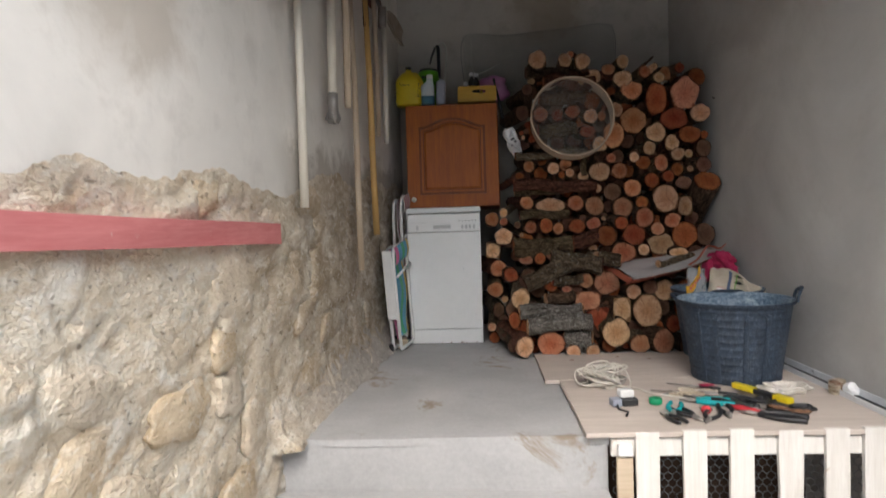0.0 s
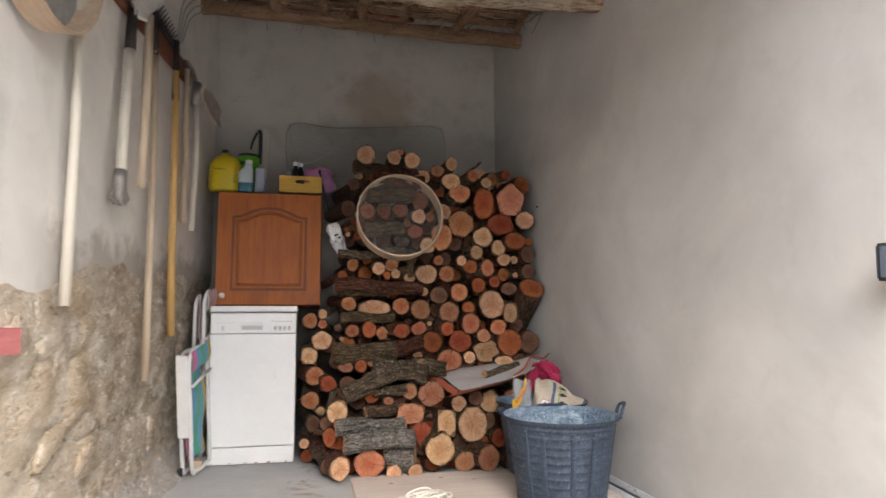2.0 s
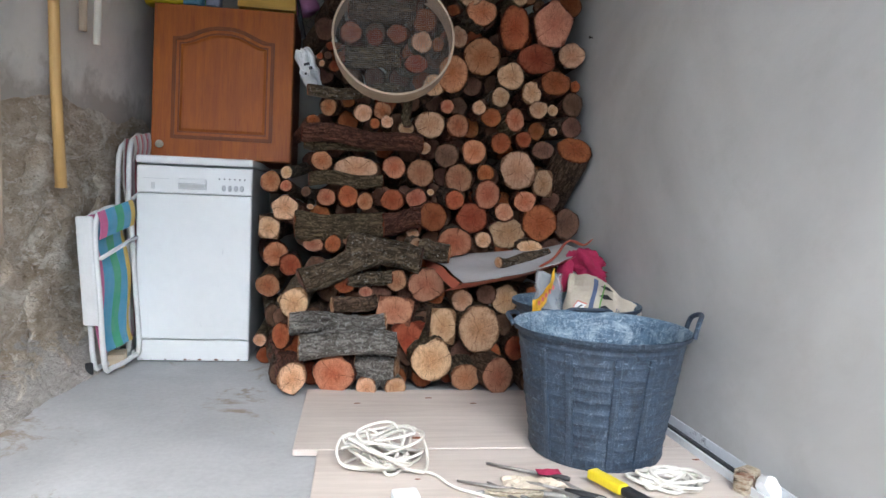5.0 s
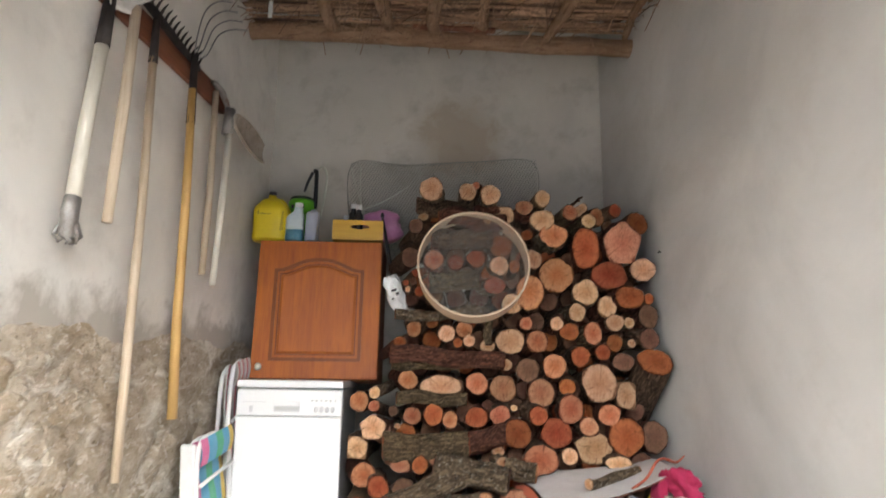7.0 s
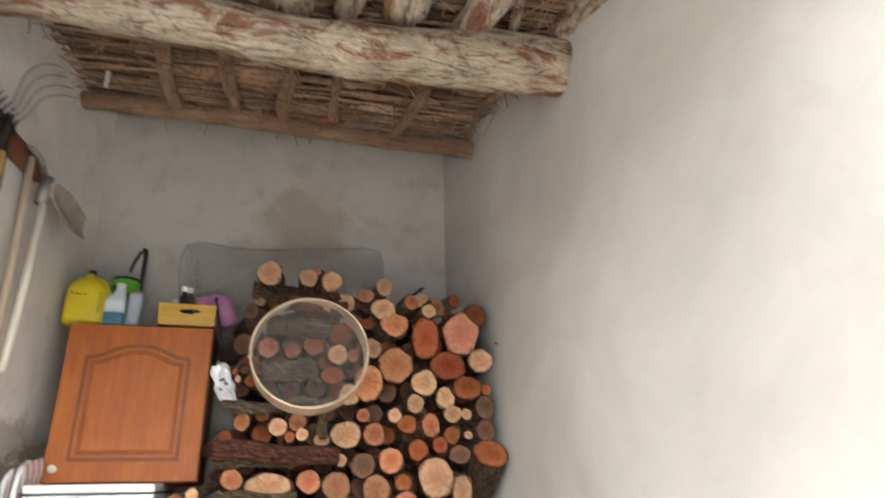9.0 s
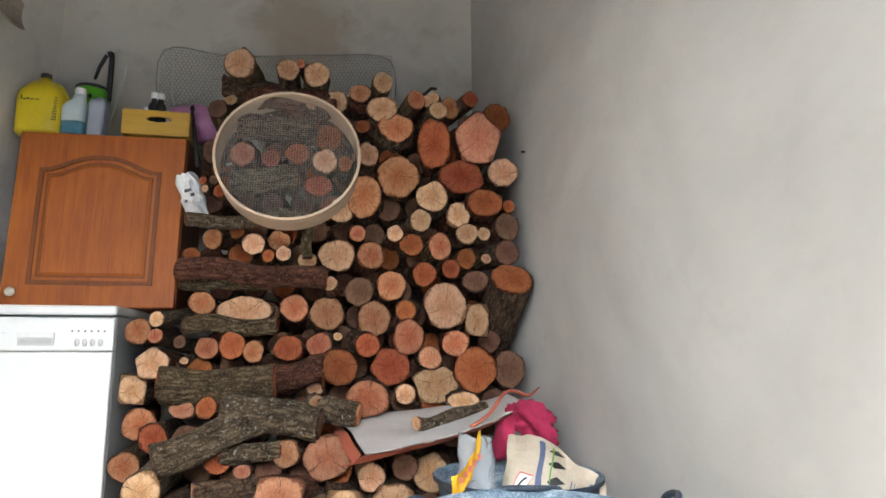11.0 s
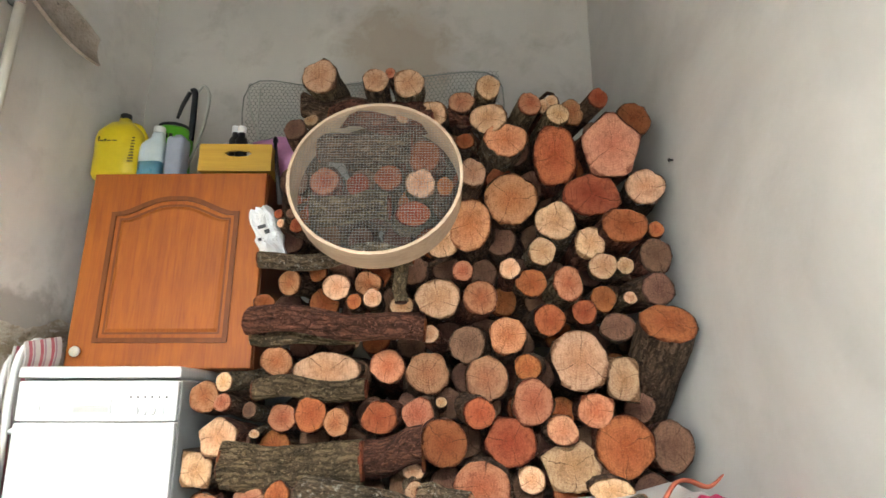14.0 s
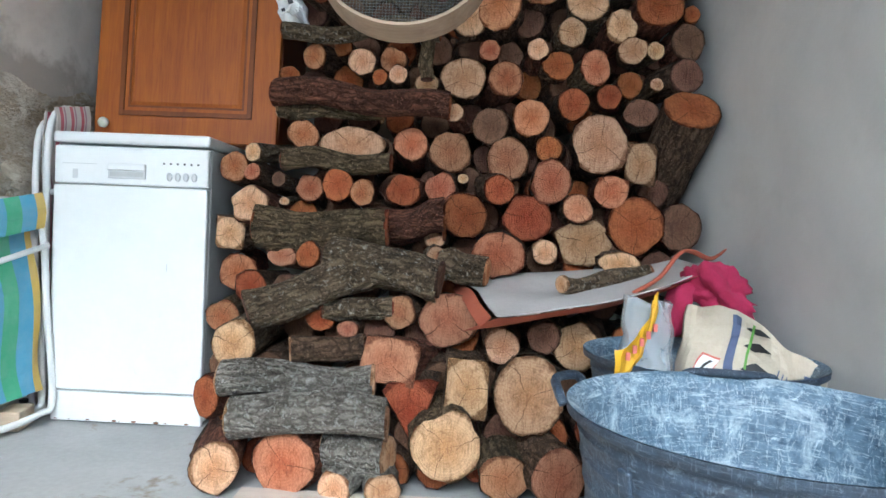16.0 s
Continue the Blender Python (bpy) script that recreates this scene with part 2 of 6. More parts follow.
def bark_mat(name, lo, hi, lichen=None, at=0.62):
    """Furrowed bark, the furrows along the log's own axis."""
    m, t, b = shader(name)
    v = coords(t, (1, 0.22, 1), True)
    w = coords(t, (1, 1, 1), True)
    fur, fine, big = noise_tex(t, v, 60, 6, 0.75, 0.6), noise_tex(t, w, 260, 4, 0.75), noise_tex(t, w, 9, 4, 0.6)
    f = calc(t, "ADD", calc(t, "MULTIPLY", big, 0.25), calc(t, "ADD", calc(t, "MULTIPLY", fur, 0.5), calc(t, "MULTIPLY", fine, 0.25)))
    col = ramp(t, f, [(0.40, tuple(c * 0.5 for c in lo)), (0.50, tuple((p + q) / 2 for p, q in zip(lo, hi))), (0.61, hi)])
    plate = t.nodes.new("ShaderNodeTexVoronoi")
    plate.feature = "DISTANCE_TO_EDGE"
    plate.inputs["Scale"].default_value = 60
    warp = t.nodes.new("ShaderNodeVectorMath")
    warp.operation = "MULTIPLY_ADD"
    warp.inputs[1].default_value = (0.02, 0.02, 0.02)
    nc = node(t, "ShaderNodeTexNoise", Scale=60.0, Detail=3.0)
    t.links.new(w, nc.inputs["Vector"])
    t.links.new(nc.outputs["Color"], warp.inputs[0])
    t.links.new(coords(t, (1, 0.25, 1), True), warp.inputs[2])
    t.links.new(warp.outputs["Vector"], plate.inputs["Vector"])
    ridge = ramp(t, plate.outputs["Distance"], [(0.0, (0.0,)), (0.22, (1.0,))])
    col = mix(t, calc(t, "MULTIPLY", calc(t, "SUBTRACT", 1.0, ridge), 0.7), col, tuple(c * 0.4 for c in lo))
    fleck = noise_tex(t, w, 120, 5, 0.7, 0.4)
    col = mix(t, ramp(t, fleck, [(0.58, (0.0,)), (0.66, (0.55,))]), col, tuple(min(1.0, c * 1.7 + 0.03) for c in hi))
    if lichen:
        s = noise_tex(t, w, 60, 6, 0.8, 0.5)
        col = mix(t, ramp(t, s, [(at, (0.0,)), (at + 0.07, (0.9,))]), col, lichen)
    t.links.new(col, b.inputs["Base Color"])
    b.inputs["Roughness"].default_value = 0.92
    b.inputs["Specular IOR Level"].default_value = 0.2
    bump(t, b, calc(t, "ADD", calc(t, "MULTIPLY_ADD", fine, 0.6, fur), calc(t, "MULTIPLY", ridge, 0.6)), 1.0, 0.025)
    return m


def grain_mat(name, lo, hi, axis=1, scale=9.0, rough=0.6, coat=0.0, relief=0.25, spot=None, spot_at=0.63):
    """Wood with long grain along one axis."""
    stretch = [1.0, 1.0, 1.0]
    stretch[axis] = 0.07
    m, t, b = shader(name)
    v, w = coords(t, tuple(stretch), True), coords(t, (1, 1, 1), True)
    g, f, big = noise_tex(t, v, scale * 5, 5, 0.65, 1.2), noise_tex(t, v, scale * 30, 3, 0.6), noise_tex(t, w, 3.5, 4, 0.6)
    col = ramp(t, calc(t, "ADD", calc(t, "MULTIPLY", g, 0.5), calc(t, "ADD", calc(t, "MULTIPLY", f, 0.25), calc(t, "MULTIPLY", big, 0.25))), [(0.36, lo), (0.64, hi)])
    if spot:
        s = noise_tex(t, w, 9, 6, 0.7, 0.8)
        col = mix(t, ramp(t, s, [(spot_at, (0.0,)), (spot_at + 0.06, (0.9,))]), col, spot)
    t.links.new(col, b.inputs["Base Color"])
    t.links.new(calc(t, "MULTIPLY_ADD", g, 0.3, rough - 0.15), b.inputs["Roughness"])
    b.inputs["Coat Weight"].default_value = coat
    b.inputs["Coat Roughness"].default_value = 0.2
    bump(t, b, calc(t, "ADD", g, calc(t, "MULTIPLY", f, 0.4)), relief, 0.004)
    return m


def timber_mat(name, lo, hi, patch, patch_at=0.56, splits=0.7):
    """Old hewn timber: long grain, weathered grey-brown blotches, splits along it, reddish patches where bark clung."""
    m, t, b = shader(name)
    v, w = coords(t, (1, 0.10, 1), True), coords(t, (1, 1, 1), True)
    u = coords(t, (1, 0.14, 1), True)
    g, split = noise_tex(t, v, 60, 6, 0.75, 1.0), noise_tex(t, u, 16, 5, 0.6, 0.6)
    fine, blot, big = noise_tex(t, w, 130, 5, 0.75), noise_tex(t, coords(t, (1, 0.35, 1), True), 11, 6, 0.75, 0.7), noise_tex(t, w, 3.2, 5, 0.65, 0.5)
    col = ramp(t, calc(t, "ADD", calc(t, "MULTIPLY", g, 0.6), calc(t, "MULTIPLY", fine, 0.4)), [(0.38, lo), (0.58, hi)])
    col = mix(t, ramp(t, big, [(0.46, (0.0,)), (0.64, (0.6,))]), col, tuple(c * 0.7 for c in lo))
    col = mix(t, ramp(t, blot, [(patch_at, (0.0,)), (patch_at + 0.075, (0.85,))]), col, patch)
    hole = noise_tex(t, u, 9, 5, 0.7, 1.2)
    col = mix(t, ramp(t, hole, [(0.30, (0.8,)), (0.37, (0.0,))]), col, (0.10, 0.055, 0.03))
    near = calc(t, "ABSOLUTE", calc(t, "SUBTRACT", split, 0.5))
    crack = calc(t, "MULTIPLY", ramp(t, near, [(0.002, (1.0,)), (0.016, (0.0,))]), splits)
    col = mix(t, crack, col, (0.07, 0.04, 0.025))
    t.links.new(col, b.inputs["Base Color"])
    b.inputs["Roughness"].default_value = 0.9
    b.inputs["Specular IOR Level"].default_value = 0.2
    bump(t, b, calc(t, "SUBTRACT", calc(t, "ADD", g, calc(t, "MULTIPLY", fine, 0.7)), crack), 1.0, 0.018)
    return m


def rubber_mat(name, lo, hi, smear, streak_at, big_at, worn):
    """Black rubber with dried cement: thin level scratches and broad smears."""
    m, t, b = shader(name)
    w, lev = coords(t), coords(t, (5, 5, 60))
    fine, big = noise_tex(t, w, 60, 5, 0.7), noise_tex(t, w, 9, 6, 0.75, 0.8)
    hair = noise_tex(t, coords(t, (30, 6, 12)), 8, 5, 0.75, 1.5)
    lines = noise_tex(t, lev, 2.0, 5, 0.7, 0.3)
    col = ramp(t, calc(t, "ADD", calc(t, "MULTIPLY", big, 0.5), calc(t, "MULTIPLY", fine, 0.5)), [(0.38, lo), (0.62, hi)])
    col = mix(t, ramp(t, lines, [(streak_at, (0.0,)), (streak_at + 0.05, (0.75,))]), col, smear)
    col = mix(t, ramp(t, big, [(big_at, (0.0,)), (big_at + 0.12, (0.85,))]), col, smear)
    scr = calc(t, "ABSOLUTE", calc(t, "SUBTRACT", noise_tex(t, coords(t, (3, 3, 40)), 3.0, 4, 0.6, 0.8), 0.5))
    up = calc(t, "ABSOLUTE", calc(t, "SUBTRACT", noise_tex(t, coords(t, (30, 30, 2.5)), 2.0, 4, 0.6, 0.6), 0.5))
    col = mix(t, ramp(t, calc(t, "MINIMUM", scr, up), [(0.004, (0.65 * worn,)), (0.012, (0.0,))]), col, smear)
    col = mix(t, ramp(t, noise_tex(t, w, 38, 6, 0.8, 0.6), [(0.58, (0.0,)), (0.64, (0.7 * worn,))]), col, tuple(min(1.0, c * 1.25) for c in smear))
    col = mix(t, ramp(t, hair, [(0.60, (0.0,)), (0.66, (0.75,))]), col, lo)
    t.links.new(col, b.inputs["Base Color"])
    t.links.new(calc(t, "MULTIPLY_ADD", big, 0.4, 0.4), b.inputs["Roughness"])
    bump(t, b, calc(t, "ADD", fine, lines), 0.4, 0.004)
    return m


def stripes_mat(name, bands, width):
    """Woven cloth, its stripes side by side along the cloth's own x."""
    m, t, b = shader(name)
    v = coords(t)
    sep = t.nodes.new("ShaderNodeSeparateXYZ")
    t.links.new(v, sep.inputs[0])
    f = calc(t, "FRACT", calc(t, "DIVIDE", calc(t, "ADD", sep.outputs["X"], 10 * width), width))
    r = t.nodes.new("ShaderNodeValToRGB")
    r.color_ramp.interpolation = "CONSTANT"
    e = r.color_ramp.elements
    while len(e) < len(bands):
        e.new(0.5)
    for el, (p, c) in zip(e, bands):
        el.position, el.color = p, (*c, 1)
    t.links.new(f, r.inputs["Fac"])
    n = noise_tex(t, v, 18, 4, 0.6)
    col = mix(t, calc(t, "MULTIPLY", n, 0.35), r.outputs["Color"], (0.55, 0.55, 0.52))
    t.links.new(col, b.inputs["Base Color"])
    b.inputs["Roughness"].default_value = 0.85
    bump(t, b, noise_tex(t, v, 400, 2, 0.5), 0.3, 0.002)
    return m


def clear_mat(name, colour, rough=0.15, alpha=0.45):
    m, t, b = shader(name)
    v = coords(t)
    n = noise_tex(t, v, 14, 4, 0.6)
    t.links.new(mix(t, n, tuple(c * 0.85 for c in colour), colour), b.inputs["Base Color"])
    b.inputs["Roughness"].default_value = rough
    b.inputs["Alpha"].default_value = alpha
    return m


PLASTER_L = plaster_mat("old_lime_plaster", (0.80, 0.765, 0.70), (0.24, 0.20, 0.145), 1.87, 1.99, (-0.71, 1.60, 2.30, 0.36, 0.42), 0.22)
PLASTER_R = plaster_mat("grey_cement_plaster", (0.575, 0.56, 0.53), (0.42, 0.395, 0.35), -0.5, 0.4, None, 0.25)
PLASTER_B = plaster_mat("brown_grey_plaster", (0.54, 0.51, 0.45), (0.34, 0.30, 0.24), -0.5, 0.4, (0.62, 4.8, 3.08, 0.30, 0.55))
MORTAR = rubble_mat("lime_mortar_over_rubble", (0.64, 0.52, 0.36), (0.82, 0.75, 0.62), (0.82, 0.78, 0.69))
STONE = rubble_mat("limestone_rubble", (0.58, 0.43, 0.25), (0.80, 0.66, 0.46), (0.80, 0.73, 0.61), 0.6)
CONCRETE = surface("trowelled_concrete", (0.34, 0.34, 0.335), (0.47, 0.47, 0.465), 2.5, 60, 0.8, 0.25, 0.006, spot=(0.28, 0.23, 0.17), spot_scale=2.6, spot_at=0.57, shift=False)
GROUND = surface("yard_concrete", (0.26, 0.25, 0.235), (0.38, 0.37, 0.345), 1.2, 40, 0.9, 0.5, 0.01, shift=False)
CUT = {"p": cut_wood("pale_sawn_wood", (0.54, 0.31, 0.165), (0.68, 0.47, 0.30)),
       "o": cut_wood("orange_sawn_wood", (0.45, 0.175, 0.09), (0.56, 0.295, 0.175)),
       "r": cut_wood("red_brown_sawn_wood", (0.28, 0.09, 0.045), (0.36, 0.15, 0.075)),
       "k": cut_wood("pinkish_sawn_wood", (0.42, 0.19, 0.11), (0.51, 0.29, 0.18)),
       "d": cut_wood("dark_weathered_and_gap_shade_wood", (0.13, 0.07, 0.045), (0.20, 0.12, 0.08))}
BARK = [bark_mat("dark_bark", (0.05, 0.031, 0.02), (0.27, 0.17, 0.105)),
        bark_mat("red_brown_bark", (0.07, 0.03, 0.02), (0.31, 0.125, 0.078)),
        bark_mat("lichened_bark", (0.075, 0.055, 0.034), (0.34, 0.25, 0.155), (0.50, 0.46, 0.38), 0.57),
        bark_mat("mossy_bark", (0.065, 0.046, 0.025), (0.30, 0.215, 0.12), (0.34, 0.29, 0.18), 0.61)]
GREY_BARK = bark_mat("grey_bark", (0.17, 0.145, 0.12), (0.48, 0.45, 0.39), (0.56, 0.55, 0.50), 0.55)
BEAM = timber_mat("weathered_beam_wood", (0.46, 0.34, 0.21), (0.86, 0.77, 0.60), (0.27, 0.09, 0.045), 0.50)
RAFTER = timber_mat("grey_rafter_wood", (0.40, 0.30, 0.20), (0.82, 0.73, 0.58), (0.27, 0.09, 0.05), 0.49)
PLATE = timber_mat("red_brown_pole_wood", (0.30, 0.17, 0.10), (0.50, 0.34, 0.22), (0.16, 0.07, 0.05), 0.60, 0.4)
REED = surface("dry_reeds", (0.11, 0.052, 0.03), (0.46, 0.30, 0.19), 3, 90, 0.9, 0.4, 0.004, island=1.3)
ROOF_AND_HOLLOW_DARK = surface("roof_underlay_and_hollow_shade", (0.05, 0.03, 0.02), (0.11, 0.06, 0.04), 5, 60, 0.95, 0.4)
ENAMEL = surface("white_enamel", (0.74, 0.75, 0.74), (0.80, 0.81, 0.80), 3, 30, 0.32, 0.03, 0.001)
# the white enamel's hue again, darker, for body sides and grip slot
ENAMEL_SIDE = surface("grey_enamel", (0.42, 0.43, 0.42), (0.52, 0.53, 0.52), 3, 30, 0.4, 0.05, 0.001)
PANEL_GREY = surface("pale_grey_plastic", (0.52, 0.53, 0.54), (0.60, 0.61, 0.61), 5, 60, 0.4, 0.05, 0.001)
RUST = surface("rust", (0.10, 0.05, 0.03), (0.28, 0.15, 0.08), 30, 200, 0.9, 0.6, 0.002)
VARNISH = grain_mat("varnished_cherry_wood", (0.26, 0.056, 0.004), (0.43, 0.122, 0.007), 2, 7, 0.58, 0.0, 0.1)
VARNISH_DARK = grain_mat("dark_varnish", (0.13, 0.030, 0.003), (0.22, 0.058, 0.006), 2, 7, 0.58, 0.0, 0.1)
RAW_BOARD = grain_mat("raw_pine_board", (0.46, 0.395, 0.34), (0.61, 0.54, 0.475), 0, 3, 0.75, 0, 0.15, (0.40, 0.30, 0.20), 0.70)
RAW_BOARD_Y = grain_mat("raw_pine_lath", (0.46, 0.36, 0.25), (0.66, 0.55, 0.40), 0, 3, 0.75, 0, 0.15)
LIMEWASH = grain_mat("limewashed_pallet_wood", (0.64, 0.60, 0.54), (0.80, 0.78, 0.73), 2, 4, 0.85, 0, 0.7, (0.50, 0.40, 0.28), 0.66)
RED_PAINT = grain_mat("faded_red_paint", (0.48, 0.13, 0.13), (0.62, 0.24, 0.23), 1, 4, 0.7, 0, 0.3, (0.58, 0.38, 0.33), 0.64)
RAIL_WOOD = grain_mat("red_brown_rail_wood", (0.11, 0.038, 0.02), (0.22, 0.08, 0.038), 1, 4, 0.65, 0, 0.3)
HANDLE = grain_mat("worn_ash_handle", (0.42, 0.32, 0.21), (0.62, 0.52, 0.39), 2, 6, 0.65, 0, 0.2)
HANDLE_YELLOW = grain_mat("new_yellow_handle", (0.52, 0.31, 0.09), (0.66, 0.43, 0.16), 2, 6, 0.5, 0.1, 0.15)
HANDLE_WHITE = grain_mat("pale_painted_handle", (0.58, 0.53, 0.43), (0.72, 0.68, 0.58), 2, 6, 0.6, 0, 0.2)
SIEVE_WOOD = grain_mat("bent_beech_hoop", (0.42, 0.30, 0.20), (0.60, 0.47, 0.33), 0, 5, 0.6, 0, 0.2)
WIRE = surface("galvanised_wire", (0.25, 0.25, 0.25), (0.42, 0.42, 0.41), 30, 200, 0.45, 0.1, metal=0.8)
BRIGHT_WIRE = surface("bright_sieve_wire", (0.26, 0.25, 0.23), (0.40, 0.38, 0.35), 30, 200, 0.5, 0.1, metal=0.3)
DARK_WIRE = surface("dull_grey_wire", (0.18, 0.19, 0.17), (0.30, 0.31, 0.28), 30, 200, 0.6, 0.1, metal=0.4)
STEEL = surface("worn_steel", (0.22, 0.20, 0.18), (0.42, 0.40, 0.37), 14, 120, 0.55, 0.3, metal=0.7, spot=(0.22, 0.12, 0.07), spot_scale=20, spot_at=0.62)
SHOVEL_STEEL = surface("cement_caked_steel", (0.48, 0.46, 0.42), (0.68, 0.66, 0.61), 10, 90, 0.8, 0.5, metal=0.15, spot=(0.24, 0.20, 0.16), spot_scale=13, spot_at=0.6)
EARTHY_STEEL = surface("earth_caked_steel", (0.20, 0.16, 0.12), (0.40, 0.345, 0.28), 16, 110, 0.85, 0.6, spot=(0.12, 0.09, 0.07), spot_scale=22, spot_at=0.58)
BLACK_STEEL = surface("blackened_steel", (0.02, 0.018, 0.016), (0.07, 0.06, 0.055), 20, 150, 0.6, 0.3, metal=0.5)
RUBBER = rubber_mat("black_rubber_with_dried_cement", (0.010, 0.017, 0.030), (0.036, 0.058, 0.092), (0.28, 0.36, 0.44), 0.65, 0.66, 0.30)
RUBBER_IN = rubber_mat("cement_coated_rubber", (0.03, 0.065, 0.11), (0.17, 0.25, 0.33), (0.44, 0.52, 0.58), 0.60, 0.52, 1.0)
YELLOW = surface("yellow_plastic", (0.66, 0.50, 0.01), (0.76, 0.60, 0.02), 6, 50, 0.35, 0.05, 0.001)
GREEN = surface("green_plastic", (0.10, 0.40, 0.02), (0.15, 0.50, 0.03), 6, 50, 0.4, 0.05, 0.001)
BLACK = surface("black_plastic", (0.012, 0.012, 0.013), (0.03, 0.03, 0.032), 10, 90, 0.45, 0.1, 0.001)
WHITE = surface("white_plastic", (0.70, 0.70, 0.69), (0.80, 0.80, 0.79), 8, 60, 0.4, 0.05, 0.001)
MILKY = surface("milky_plastic", (0.50, 0.60, 0.62), (0.62, 0.70, 0.71), 8, 60, 0.35, 0.05, 0.001)
BLUE_LIQUID = surface("blue_liquid_in_plastic", (0.10, 0.27, 0.36), (0.15, 0.34, 0.43), 8, 60, 0.3, 0.05, 0.001)
GREY_BLUE = surface("grey_blue_plastic", (0.30, 0.33, 0.40), (0.38, 0.41, 0.48), 8, 60, 0.35, 0.05, 0.001)
CRATE = grain_mat("yellow_painted_wood", (0.46, 0.26, 0.02), (0.60, 0.37, 0.04), 0, 5, 0.55, 0.1, 0.15, (0.30, 0.15, 0.02), 0.68)
PINK_FOIL = surface("pink_plastic_bag", (0.55, 0.20, 0.42), (0.70, 0.34, 0.56), 14, 60, 0.4, 0.3)
MAGENTA = surface("magenta_cloth", (0.26, 0.008, 0.045), (0.40, 0.022, 0.085), 14, 200, 0.9, 0.4)
BAG_WHITE = surface("white_carrier_bag", (0.66, 0.66, 0.66), (0.80, 0.80, 0.80), 14, 60, 0.4, 0.3)
TARP_GREY = surface("grey_sheet", (0.35, 0.33, 0.315), (0.46, 0.44, 0.425), 6, 120, 0.8, 0.25)
TARP_RED = surface("orange_red_sheet", (0.30, 0.065, 0.035), (0.40, 0.11, 0.06), 8, 120, 0.75, 0.25)
SACK = surface("paper_cement_sack", (0.46, 0.39, 0.29), (0.58, 0.51, 0.40), 9, 90, 0.8, 0.3)
NAVY = surface("navy_print", (0.07, 0.09, 0.17), (0.12, 0.15, 0.25), 9, 90, 0.75, 0.1)
PRINT_GREEN = surface("green_print", (0.12, 0.30, 0.05), (0.18, 0.40, 0.08), 9, 90, 0.75, 0.1)
PRINT_RED = surface("red_print", (0.50, 0.12, 0.10), (0.60, 0.18, 0.14), 9, 90, 0.75, 0.1)
AMBER = surface("yellow_printed_film", (0.62, 0.34, 0.01), (0.74, 0.44, 0.03), 12, 90, 0.4, 0.2)
CLEAR = clear_mat("clear_film", (0.62, 0.65, 0.68), 0.2, 0.38)
ROPE = surface("white_rope", (0.60, 0.56, 0.48), (0.76, 0.73, 0.66), 40, 300, 0.9, 0.5)
ALU = surface("painted_metal_profile", (0.66, 0.68, 0.70), (0.80, 0.81, 0.82), 9, 90, 0.5, 0.2, metal=0.1, spot=(0.10, 0.10, 0.11), spot_scale=8, spot_at=0.6)
TUBE = surface("white_lacquered_tube", (0.68, 0.68, 0.66), (0.78, 0.78, 0.76), 9, 90, 0.4, 0.1)
TEAL = surface("teal_grip", (0.0, 0.27, 0.29), (0.01, 0.36, 0.38), 9, 90, 0.5, 0.1)
GREEN_GRIP = surface("green_grip", (0.0, 0.20, 0.08), (0.01, 0.28, 0.12), 9, 90, 0.5, 0.1)
RED_GRIP = surface("red_grip", (0.45, 0.02, 0.03), (0.58, 0.05, 0.06), 9, 90, 0.5, 0.1)
GLASS_DARK = surface("dark_lamp_glass", (0.06, 0.075, 0.10), (0.11, 0.13, 0.16), 9, 90, 0.15, 0.02)
HOSE = surface("greenish_clear_hose", (0.40, 0.41, 0.34), (0.52, 0.53, 0.46), 9, 90, 0.35, 0.1)
STRIPES = stripes_mat("striped_deckchair_cloth", [(0.0, (0.62, 0.10, 0.28)), (0.16, (0.05, 0.32, 0.52)), (0.36, (0.02, 0.36, 0.16)), (0.52, (0.05, 0.32, 0.52)), (0.68, (0.62, 0.42, 0.04)), (0.80, (0.05, 0.32, 0.52)), (0.92, (0.62, 0.10, 0.28))], 0.30)
STRIPES_RED = stripes_mat("red_striped_cloth", [(0.0, (0.62, 0.58, 0.54)), (0.45, (0.50, 0.05, 0.09)), (0.75, (0.62, 0.58, 0.54)), (0.85, (0.35, 0.20, 0.25))], 0.042)


# ---- building helpers ----
def mesh_of(bm, name, material, smooth=False):
    me = bpy.data.meshes.new(name)
    bmesh.ops.recalc_face_normals(bm, faces=bm.faces[:])
    if smooth:
        for f in bm.faces:
            f.smooth = True
    bm.to_mesh(me)
    bm.free()
    for m in material if isinstance(material, (list, tuple)) else [material]:
        me.materials.append(m)
    return me


def part(name, bm, material, parent=None, label="", smooth=False):
    ob = new(name, mesh_of(bm, name, material, smooth))
    if parent:
        ob.parent = parent
    return tagged(ob, label)


def thing(name, label, category, at=(0, 0, 0), turn=(0, 0, 0), group="", kind=""):
    ob = new(name)
    ob.empty_display_size = 0.05
    ob.matrix_basis = pose(*at, *turn)
    return tagged(ob, label, category, group, kind)


def box(bm, x0, x1, y0, y1, z0, z1, bevel=0.0, seg=2):
    m = Matrix.Translation(((x0 + x1) / 2, (y0 + y1) / 2, (z0 + z1) / 2)) @ Matrix.Diagonal((x1 - x0, y1 - y0, z1 - z0, 1))
    r = bmesh.ops.create_cube(bm, size=1, matrix=m)
    if bevel:
        es = list({e for v in r["verts"] for e in v.link_edges})
        bmesh.ops.bevel(bm, geom=es, offset=bevel, segments=seg, affect="EDGES", profile=0.5)
    return bm


def boxes(*rows, bevel=0.0):
    bm = bmesh.new()
    for r in rows:
        box(bm, *r, bevel=bevel)
    return bm


